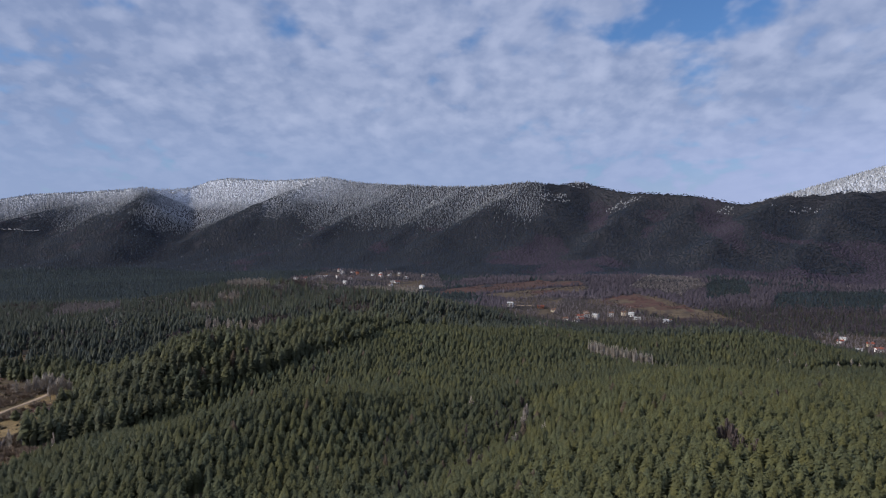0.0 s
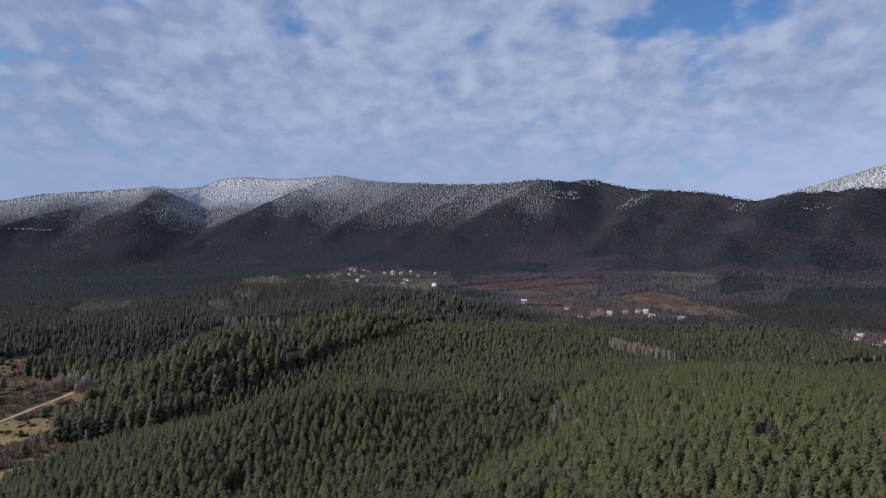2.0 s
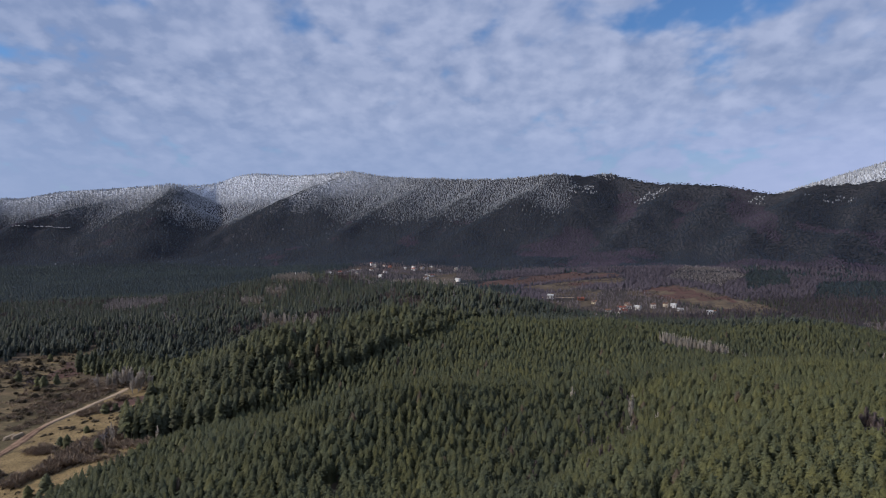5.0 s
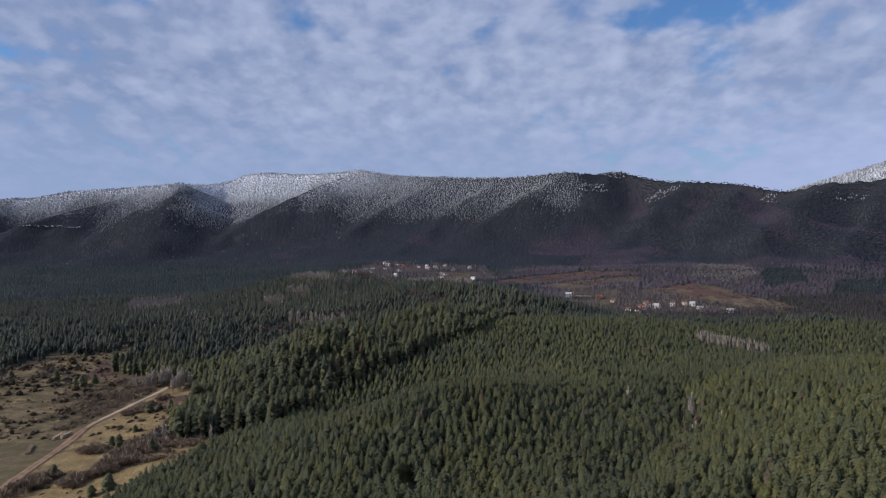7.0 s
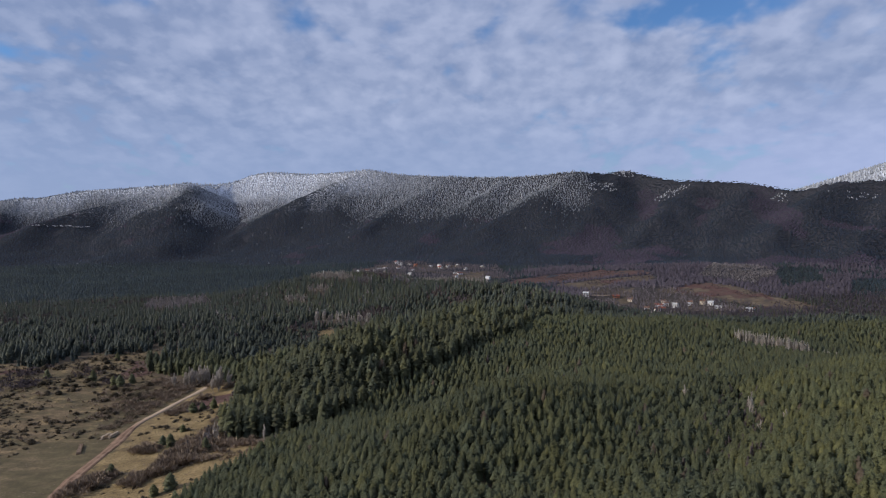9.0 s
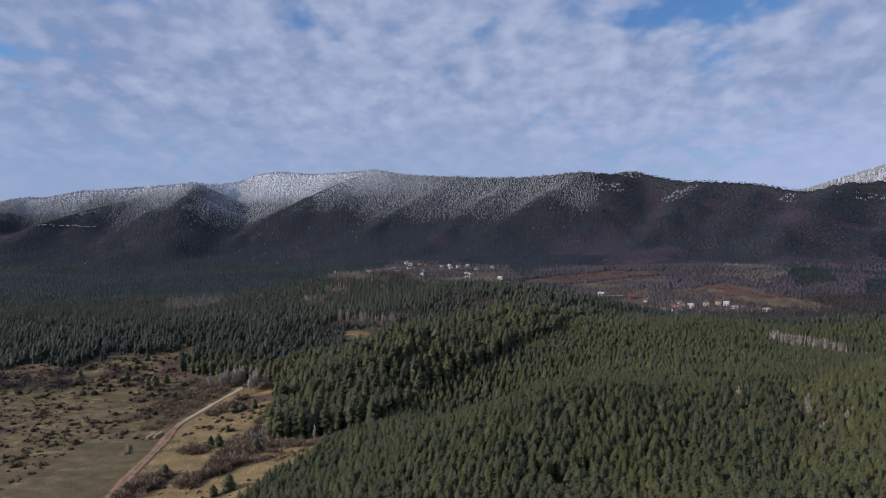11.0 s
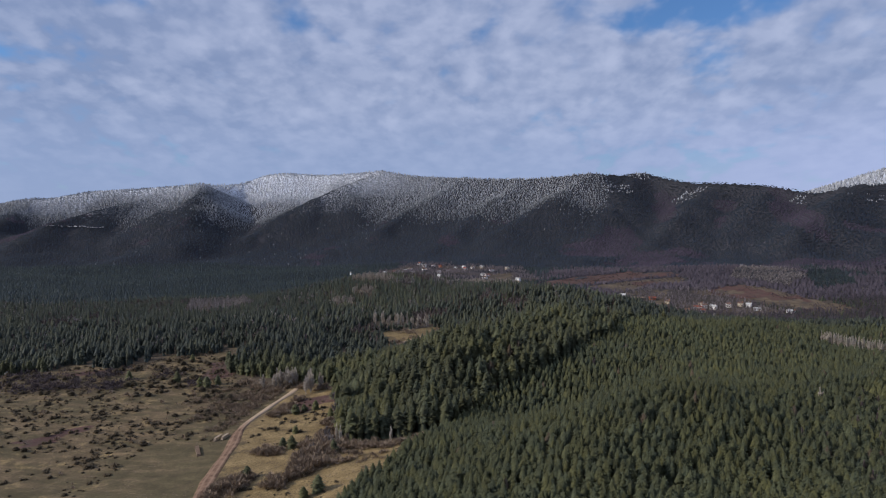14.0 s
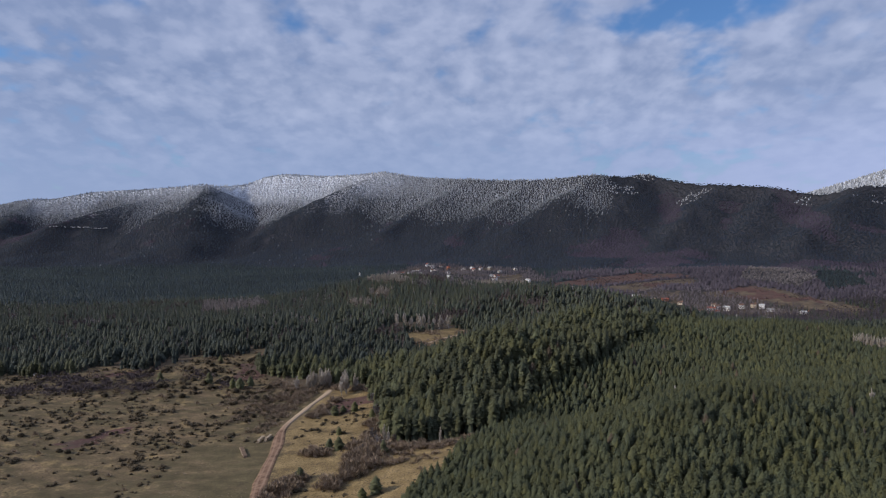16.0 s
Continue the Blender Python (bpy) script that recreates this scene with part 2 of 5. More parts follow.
def ground_material():
    m, t, b = material("ground_cover", 0.95, 0.1)
    p = place_of(t)
    big, mid, fine = t.noise(p, 0.02, 4.0, 0.6), t.noise(p, 0.12, 5.0, 0.65), t.noise(p, 1.1, 4.0, 0.7)
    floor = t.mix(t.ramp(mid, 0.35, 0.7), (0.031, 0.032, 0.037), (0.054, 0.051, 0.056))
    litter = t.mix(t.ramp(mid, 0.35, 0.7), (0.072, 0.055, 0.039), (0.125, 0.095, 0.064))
    # far floor goes darker and bluer: distance haze painted into the ground colour
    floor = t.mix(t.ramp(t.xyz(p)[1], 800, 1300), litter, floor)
    dry = t.mix(t.ramp(mid, 0.3, 0.72), (0.137, 0.097, 0.055), (0.230, 0.163, 0.094))
    green = t.mix(t.ramp(mid, 0.3, 0.7), (0.090, 0.073, 0.039), (0.142, 0.116, 0.060))
    tan = t.mix(t.ramp(mid, 0.3, 0.72), (0.190, 0.133, 0.060), (0.320, 0.228, 0.108))
    # faint terraces that follow the slope
    east, north, _ = t.xyz(p)
    streaks = t.noise(t.vec(t.math("MULTIPLY", east, 0.045), t.math("MULTIPLY_ADD", east, 0.025, t.math("MULTIPLY", north, 0.11)), 0.0), 1.0, 4.0, 0.65)
    dryness = t.math("MULTIPLY_ADD", t.attr("dry"), 0.2, t.math("MULTIPLY_ADD", streaks, 0.6, t.math("MULTIPLY", big, 0.4)))
    meadow = t.mix(t.ramp(dryness, 0.40, 0.62), green, dry)
    meadow = t.mix(t.ramp(t.math("MULTIPLY_ADD", t.attr("dry"), 0.4, mid), 0.52, 0.74), meadow, tan)
    meadow = t.mix(t.math("MULTIPLY", t.ramp(fine, 0.42, 0.66), 0.75), meadow, (0.078, 0.058, 0.037))
    moss = t.mix(t.ramp(mid, 0.3, 0.7), (0.100, 0.075, 0.050), (0.172, 0.130, 0.086))
    moss = t.mix(t.math("MULTIPLY", t.ramp(t.noise(p, 0.06, 5.0, 0.7), 0.46, 0.60), 0.8), moss, (0.066, 0.054, 0.048))
    meadow = t.mix(t.ramp(t.attr("dry"), -0.6, -0.78), meadow, moss)
    red = t.mix(t.ramp(mid, 0.3, 0.7), (0.070, 0.041, 0.036), (0.118, 0.066, 0.054))
    red = t.mix(t.math("MULTIPLY", t.ramp(t.noise(p, 0.05, 5.0, 0.7), 0.48, 0.62), 0.7), red, (0.090, 0.070, 0.052))
    band = t.math("MULTIPLY_ADD", t.ramp(streaks, 0.34, 0.66), 0.22, 0.82)
    meadow = t.mix(1.0, meadow, t.vec(band, band, band), "MULTIPLY")
    sep = t.n.new("ShaderNodeSeparateColor")
    t.put(sep.inputs[0], t.attr("cover", "Color"))
    wob = t.math("MULTIPLY_ADD", mid, 0.7, -0.35)
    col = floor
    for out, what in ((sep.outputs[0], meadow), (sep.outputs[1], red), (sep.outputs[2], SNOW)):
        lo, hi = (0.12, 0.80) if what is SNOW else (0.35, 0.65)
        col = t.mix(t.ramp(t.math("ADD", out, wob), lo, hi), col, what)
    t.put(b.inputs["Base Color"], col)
    bump = t.n.new("ShaderNodeBump")
    bump.inputs["Strength"].default_value, bump.inputs["Distance"].default_value = 0.6, 0.5
    t.put(bump.inputs["Height"], t.math("ADD", mid, t.math("MULTIPLY", fine, 0.4)))
    t.put(b.inputs["Normal"], bump.outputs[0])
    return m


GROUND = ground_material()


def dirt():
    m, t, b = material("red_dirt", 0.95, 0.1)
    p = place_of(t)
    along = t.attr("across")
    col = t.mix(t.ramp(t.noise(p, 0.25, 5.0, 0.65), 0.35, 0.68), (0.125, 0.075, 0.050), (0.25, 0.158, 0.104))
    rut = t.math("ABSOLUTE", t.math("SUBTRACT", t.math("ABSOLUTE", along), 0.42))
    col = t.mix(t.math("MULTIPLY", t.ramp(rut, 0.2, 0.05), 0.45), col, (0.32, 0.215, 0.148))
    verge = t.math("ADD", t.math("ABSOLUTE", along), t.math("MULTIPLY_ADD", t.noise(p, 0.6, 3.0), 0.7, -0.35))
    col = t.mix(t.math("MULTIPLY", t.ramp(verge, 0.75, 1.0), 0.75), col, (0.14, 0.10, 0.055))
    # drier and paler on the far stretch
    col = t.mix(t.math("MULTIPLY", t.ramp(t.xyz(p)[1], 362.0, 392.0), 0.5), col, (0.52, 0.41, 0.28))
    t.put(b.inputs["Base Color"], col)
    return m


DIRT = dirt()


def plain(name, a, c, scale=0.8, rough=0.8):
    m, t, b = material(name, rough, 0.25)
    oi = t.n.new("ShaderNodeObjectInfo").outputs["Random"]
    col = t.mix(t.ramp(t.noise(place_of(t), scale, 4.0, 0.6), 0.3, 0.7), a, c)
    k = t.math("MULTIPLY_ADD", oi, 0.25, 0.85)
    t.put(b.inputs["Base Color"], t.mix(1.0, col, t.vec(k, k, k), "MULTIPLY"))
    return m


RENDER_WHITE = plain("white_render", (0.70, 0.68, 0.65), (0.84, 0.82, 0.79))
RENDER_CREAM = plain("cream_render", (0.50, 0.42, 0.32), (0.62, 0.54, 0.42))
RENDER_ORANGE = plain("orange_render", (0.55, 0.20, 0.09), (0.68, 0.28, 0.13))
BRICK = plain("bare_brick", (0.26, 0.11, 0.07), (0.38, 0.18, 0.11))
TILE_RED = plain("red_roof_tiles", (0.24, 0.07, 0.045), (0.40, 0.13, 0.08), 1.5)
TILE_BROWN = plain("brown_roof_tiles", (0.12, 0.07, 0.05), (0.22, 0.13, 0.09), 1.5)
SHEET = plain("pale_sheet_metal", (0.36, 0.35, 0.33), (0.54, 0.53, 0.50), 0.6, 0.6)
GLASS = plain("dark_window_glass", (0.02, 0.025, 0.03), (0.04, 0.05, 0.06), 1.0, 0.08)
LOGS = plain("weathered_logs", (0.15, 0.098, 0.062), (0.30, 0.205, 0.135), 1.4)
LOGS_PALE = plain("fresh_pale_logs", (0.24, 0.185, 0.13), (0.38, 0.30, 0.22), 1.4)
LOG_ENDS = plain("cut_log_ends", (0.40, 0.31, 0.21), (0.56, 0.46, 0.33), 2.0)
ROCK = plain("pale_rock", (0.36, 0.34, 0.33), (0.62, 0.60, 0.58), 0.2)


# ---------------------------------------------------------------- the lie of the land
def lattice(ix, iy, seed):
    h = (ix * 374761393 + iy * 668265263 + seed * 1274126177) & 0xFFFFFFFF
    h = ((h ^ (h >> 13)) * 1103515245) & 0xFFFFFFFF
    return ((h ^ (h >> 16)) & 0xFFFF) / 65535.0


def grain(x, y, size, seed=0, octaves=3):
    """Smooth noise in the plan, about -1 to 1, with lumps of that size."""
    x, y = np.asarray(x, float), np.asarray(y, float)
    total, amp, norm = 0.0, 1.0, 0.0
    for o in range(octaves):
        u, v = x / size + 31.7 * o, y / size + 17.3 * o
        iu, iv = np.floor(u).astype(np.int64), np.floor(v).astype(np.int64)
        fu, fv = u - iu, v - iv
        fu, fv = fu * fu * (3 - 2 * fu), fv * fv * (3 - 2 * fv)
        s = seed * 7 + o
        a = lattice(iu, iv, s) * (1 - fu) + lattice(iu + 1, iv, s) * fu
        b = lattice(iu, iv + 1, s) * (1 - fu) + lattice(iu + 1, iv + 1, s) * fu
        total, norm = total + amp * (2 * (a * (1 - fv) + b * fv) - 1), norm + amp
        amp, size = amp * 0.5, size * 0.5
    return total / norm


def step(lo, hi, v):
    s = np.clip((v - lo) / (hi - lo), 0, 1)
    return s * s * (3 - 2 * s)


# low hills of the valley: x, y, radius, height
HILLS = [
    (96, 312, 320, 30.1), (352, 696, 320, -16.0), (-160, 1336, 320, 3.8), (352, 1336, 320, 14.6), (736, 824, 320, -22.4),
    (96, -200, 320, 26.7), (-272, 856, 220, 11.7), (344, 152, 220, 22.0), (520, 1120, 220, 8.7), (-360, 1472, 220, 8.9),
    (-296, 304, 140, -10.3), (-352, 584, 140, 5.2), (208, 976, 140, -11.5), (-128, 640, 140, 4.8), (-80, 484, 90, 18.6),
    (100, 160, 90, 10.6), (-224, 952, 90, 15.6), (-440, 844, 90, -4.1), (-116, 808, 90, 7.5), (-152, 1024, 90, 10.8),
]
# smaller swells and hollows
SWELLS = [
    (-188, 1312, 90, 7.5), (-728, 952, 90, -6.0), (-296, 916, 90, 13.6), (232, 544, 60, 12.3), (16, 472, 60, 6.2),
    (-248, 424, 60, -2.5), (-176, 568, 60, -6.6), (-128, 136, 60, -7.6), (40, 376, 60, -3.2), (-344, 640, 60, 4.1),
    (-94, 254, 42, 5.0), (-94, 338, 42, -13.1), (23, 254, 42, -6.5), (-145, 405, 42, 17.0), (-61, 287, 42, 11.8),
    (125, 345, 38, 3.0), (165, 400, 45, -5.0), (-44, 220, 42, -7.2), (-178, 354, 42, -5.4), (-212, 237, 42, -6.8), (-61, 371, 42, 2.0), (90, 270, 42, 2.1),
]
# the wooded rise behind the first hill and the plateau behind the poplars
KNOLLS = [
    (-10, 720, 120, 26.5), (170, 520, 120, 13.1), (-90, 840, 70, 11.8), (-70, 480, 120, 3.2), (170, 440, 70, -8.6),
    (-110, 680, 70, -12.3), (70, 540, 55, 6.1), (310, 560, 55, 8.6), (110, 780, 70, -8.5), (-50, 600, 70, -8.1),
    (50, 420, 70, -3.2), (150, 600, 55, 4.0), (-10, 820, 55, 2.9), (30, 660, 55, 2.5),
]
# the mountain's crest, x, y, z, from west to east, and the line of its foot, x, y
CREST = np.array([
    (-3200, 2500, 150), (-2100, 2450, 165), (-1755, 2440, 187), (-1640, 2420, 203), (-1540, 2420, 205), (-1431, 2440, 228), (-1270, 2440, 235),
    (-1141, 2420, 240), (-1003, 2380, 245), (-955, 2540, 250), (-915, 2590, 262), (-860, 2630, 290), (-790, 2620, 298), (-620, 2560, 283), (-398, 2450, 286), (-276, 2400, 264),
    (-83, 2300, 247), (94, 2200, 238), (255, 2104, 247), (341, 2120, 240), (426, 2160, 250), (521, 1990, 209), (660, 1900, 199),
    (760, 1771, 167), (823, 1750, 184), (966, 1720, 192), (1300, 1700, 215), (1900, 1750, 230), (3200, 1900, 200),
], float)
FOOT = np.array([(-3200, 1750), (-1500, 1700), (-900, 1690), (-450, 1560), (-200, 1370), (0, 1360), (200, 1330), (450, 1200), (700, 1250), (1000, 1150), (1500, 1150), (3200, 1300)], float)


# the ridges that run down the mountain's face: x, y, z from the crest to the nose
RIDGES_WEST = [
    [(-1605, 2425, 193), (-1588, 2270, 146), (-1543, 2090, 92)],
    [(-1127, 2420, 211), (-1194, 2350, 186), (-1292, 2240, 151), (-1371, 2120, 112)],
    [(-1003, 2385, 239), (-974, 2270, 197), (-936, 2110, 130), (-905, 1950, 52)],
    [(-394, 2445, 274), (-497, 2370, 233), (-589, 2280, 185), (-669, 2180, 129), (-747, 2050, 71)],
    [(-114, 2310, 239), (-199, 2220, 191), (-276, 2120, 141), (-354, 1980, 83)],
    [(67, 2200, 224), (-12, 2110, 177), (-84, 2010, 120), (-134, 1900, 73)],
]
RIDGES_EAST = [
    [(246, 2105, 234), (168, 2040, 190), (90, 1960, 138), (-4, 1850, 82)],
    [(405, 2130, 235), (326, 2010, 179), (267, 1900, 126), (193, 1760, 63)],
    [(567, 1960, 192), (486, 1860, 145), (413, 1770, 105), (323, 1640, 45)],
    [(673, 1865, 179), (610, 1770, 137), (542, 1690, 94), (450, 1560, 32)],
    [(830, 1745, 175), (708, 1640, 133), (626, 1550, 84), (551, 1450, 38)],
    [(992, 1715, 191), (899, 1620, 140), (796, 1510, 83), (694, 1390, 23)],
]


def ridge(line, x, y):
    """The roof of ground that falls away on both sides of a ridge."""
    top = np.full(np.shape(x), -999.0)
    for (x0, y0, z0), (x1, y1, z1) in zip(line, line[1:]):
        lx, ly = x1 - x0, y1 - y0
        u = np.clip(((x - x0) * lx + (y - y0) * ly) / (lx * lx + ly * ly), 0, 1)
        d = np.hypot(x - x0 - u * lx, y - y0 - u * ly)
        top = np.maximum(top, z0 + u * (z1 - z0) - 0.52 * (np.sqrt(d * d + 225) - 15))
    return top


def both(a, b, w):
    """The higher of two, blended over a height w."""
    return 0.5 * (a + b + np.sqrt((a - b) ** 2 + w * w))


def soft_interp(x, xs, ys, w):
    """Linear interpolation, rounded off over a width w."""
    return sum(np.interp(x + d * w, xs, ys) * k for d, k in ((-1, 0.15), (-0.5, 0.2), (0, 0.3), (0.5, 0.2), (1, 0.15)))


def gully_x(y):
    return soft_interp(y, [204, 234, 258, 305], [-16, 4, 25, 36], 8)


def rise(x, y):
    """How far up the mountain's face a place lies: 0 at the foot, 1 on the crest, more behind it."""
    yc, yf = soft_interp(x, CREST[:, 0], CREST[:, 1], 35), soft_interp(x, FOOT[:, 0], FOOT[:, 1], 150)
    return (y - yf) / (yc - yf), yc


def height(x, y):
    x, y = np.asarray(x, float), np.asarray(y, float)
    z = -8.0 + 0 * x
    for hx, hy, r, a in HILLS + SWELLS + KNOLLS:
        z = z + a * np.exp(-((x - hx) ** 2 + (y - hy) ** 2) / r ** 2)
    z = z + 0.5 * grain(x, y, 40, 3, 2)
    # the gully in the near plantation
    off = x - gully_x(y)
    z = z - 3.2 * np.exp(-(off / 11) ** 2) * step(190, 215, y) * (1 - step(300, 330, y))
    s, yc = rise(x, y)
    zc = soft_interp(x, CREST[:, 0], CREST[:, 2] - 4, 22)
    bend = 2.3 + 0.3 * step(-200, 600, x)
    face = zc * np.clip(s, 0, 1) ** bend
    # gullies wander down the face
    run = np.clip(s, 0, 1) * np.clip(1.02 - s, 0, 1) * 4
    lean = x - 0.45 * (y - 2000)
    face = face + run * 7 * (1 - np.abs(grain(lean, y * 0.22, 150, 11, 3)) * 2.2)
    wx, wy = x + 16 * grain(x, y, 110, 14, 2), y + 16 * grain(x, y, 110, 15, 2)
    for line in RIDGES_WEST + RIDGES_EAST:
        face = both(face, ridge(line, wx, wy), 14)
    z = np.where(s > 0, z * (1 - step(0, 0.3, s)) + face, z)
    z = z + 16 * step(0.02, 0.2, s) * (1 - step(0.35, 0.6, s)) * grain(x - 0.4 * y, y, 210, 13, 2)
    z = np.where(s > 1, np.maximum(zc - 0.3 * (y - yc), -20), z)
    # a farther, snowier mountain to the east
    far = 455 - 0.293 * np.sqrt((x - 2150) ** 2 + (y - 2900) ** 2)
    return np.maximum(z, far)


# ---------------------------------------------------------------- zones of the plan
def inside(poly, x, y):
    """Whether places lie in a polygon of the plan."""
    x, y = np.asarray(x, float), np.asarray(y, float)
    hit = np.zeros(x.shape, bool)
    for (ax, ay), (bx, by) in zip(poly, poly[1:] + poly[:1]):
        if ay == by:
            continue
        hit ^= ((ay > y) != (by > y)) & (x < (bx - ax) * (y - ay) / (by - ay) + ax)
    return hit


FIELD = [(-190, 254), (-178, 275), (-160, 305), (-153, 322), (-160, 327), (-180, 314), (-199, 325), (-205, 345), (-210, 370), (-219, 402), (-226, 440), (-250, 452), (-265, 441), (-292, 460), (-312, 505),
         (-322, 558), (-359, 537), (-390, 512), (-415, 510), (-470, 505), (-570, 470), (-700, 350), (-700, 150), (-300, 130), (-205, 200)]
CLEARING = [(-216, 604), (-206, 573), (-195, 550), (-183, 546), (-172, 566), (-161, 590), (-146, 618), (-147, 650), (-172, 656), (-196, 644)]
MEADOWS = [(60, 1139), (132, 1188), (195, 1213), (256, 1225), (240, 1158), (183, 1160), (107, 1090)]
PASTURE = [(241, 1088), (280, 1115), (321, 1106), (343, 1074), (355, 1021), (379, 968), (392, 923), (348, 915), (310, 949), (283, 996)]
BRACKEN = [(-29, 1144), (12, 1229), (78, 1291), (178, 1327), (259, 1295), (260, 1241), (198, 1227), (135, 1202), (63, 1159)]
BRACKEN_B = [(264, 1105), (311, 1128), (323, 1088), (330, 1039), (353, 997), (311, 1010), (298, 1064)]
GREEN = [(-89, 1301), (-41, 1352), (-38, 1255), (-93, 1217)]
VILLAGE = [(-295, 1310), (-300, 1430), (-240, 1535), (-100, 1500), (-10, 1460), (4, 1216), (-93, 1196), (-200, 1230)]
HAMLET = [(96, 1063), (90, 960), (150, 915), (300, 905), (300, 935), (272, 991), (294, 1054), (227, 1105), (142, 1123)]
EASTVILLE = [(400, 720), (490, 700), (560, 760), (540, 850), (440, 840)]


def open_ground(x, y):
    """1 on meadows and pastures, 0 in woods; the edges wander."""
    wide = 7 + 9 * step(440, 490, y)
    wx, wy = x + wide * grain(x, y, 25, 21, 2), y + wide * grain(x, y, 25, 22, 2)
    return inside(FIELD, wx, wy) | inside(CLEARING, wx, wy)


def any_of(polys, x, y):
    hit = np.zeros(np.shape(x), bool)
    for p in polys:
        hit |= inside(p, x, y)
    return hit


def covers(x, y, z):
    """How much of the ground is dry meadow, red bracken and lying snow."""
    wx, wy = x + 12 * grain(x, y, 50, 23, 2), y + 12 * grain(x, y, 50, 24, 2)
    meadow = open_ground(x, y) | any_of((MEADOWS, PASTURE, GREEN), wx, wy) | (any_of((HAMLET, VILLAGE, EASTVILLE), wx, wy) & (grain(x, y, 40, 25) > 0.12))
    red = any_of((BRACKEN, BRACKEN_B), wx, wy) & (grain(x, y, 40, 26, 2) > -0.5) | (any_of((PASTURE, MEADOWS), wx, wy) & (grain(x, 1.6 * y, 60, 29, 3) > 0.16))
    red = red | (inside(FIELD, wx, wy) & (grain(x, y, 45, 27, 3) + 0.25 * step(380, 450, y) > 0.62))
    snow = step(70, 290, z + 60 * grain(x, y, 130, 28, 3)) * (1.12 - 1.0 * step(-750, 250, x) * (1 - step(1200, 1500, x)))
    snow = np.where(y > 1500, snow, 0)
    return meadow.astype(float), red * 0.8, snow * 0.6


def spread(*runs):
    out = []
    for a, b, d in runs:
        out += list(np.arange(a, b, d))
    return np.array(out + [runs[-1][1]], float)


def mesh_object(name, verts, faces, mat, parent=None, smooth=False, label=""):
    """One mesh object from arrays of places and of triangles or quads."""
    me = bpy.data.meshes.new(name)
    verts, faces = np.asarray(verts, np.float32), np.asarray(faces, np.int32)
    k = faces.shape[1]
    me.vertices.add(len(verts))
    me.vertices.foreach_set("co", verts.ravel())
    me.loops.add(faces.size)
    me.loops.foreach_set("vertex_index", faces.ravel())
    me.polygons.add(len(faces))
    me.polygons.foreach_set("loop_start", np.arange(0, faces.size, k, dtype=np.int32))
    me.polygons.foreach_set("use_smooth", np.full(len(faces), smooth))
    me.update(calc_edges=True)
    me.materials.append(mat)
    ob = new(name, me)
    ob.parent = parent
    if label:
        ob["label"] = label
    return ob


# ---------------------------------------------------------------- the ground
gx = spread((-4900, -1900, 150), (-1900, -640, 28), (-640, 340, 8), (340, 1000, 11), (1000, 1300, 24), (1300, 2600, 60), (2600, 4900, 200))
gy = spread((-4900, -500, 300), (-500, 140, 25), (140, 620, 6), (620, 1500, 11), (1500, 2200, 11), (2200, 2750, 16), (2750, 3300, 50), (3300, 4900, 200))
GX, GY = np.meshgrid(gx, gy)
GZ = height(GX, GY)
n, m = GX.shape
idx = np.arange(n * m).reshape(n, m)
ground = mesh_object("ground", np.stack([GX, GY, GZ], -1).reshape(-1, 3), np.stack([idx[:-1, :-1], idx[:-1, 1:], idx[1:, 1:], idx[1:, :-1]], -1).reshape(-1, 4), GROUND, smooth=True)
tagged(ground, "rolling valley floor of dry winter grass rising into snow-dusted mountains", "ground", kind="structure")
attribute = ground.data.color_attributes.new("cover", "FLOAT_COLOR", "POINT")
cm, cr, cs = covers(GX, GY, GZ)
attribute.data.foreach_set("color", np.stack([cm, cr, cs, np.ones_like(cm)], -1).astype(np.float32).ravel())
# dry tan grass east of the dirt track and on the far pastures, greener turf in the mown strip west of it
ROAD = [(-222, 175), (-239, 225), (-250.5, 275), (-254.8, 308), (-258, 340), (-261.5, 362), (-261.6, 380), (-256.8, 407), (-249.5, 436), (-248, 443)]
track_x = np.interp(GY, [p[1] for p in ROAD], [p[0] for p in ROAD])
dry = 0.75 * step(0, 8, GX - track_x) - 0.58 * step(-60, -15, GX - track_x) * (1 - step(-6, 4, GX - track_x)) * (1 - step(335, 365, GY))
dry = np.where(GY > 700, -0.8, dry)
ground.data.attributes.new("dry", "FLOAT", "POINT").data.foreach_set("value", dry.astype(np.float32).ravel())


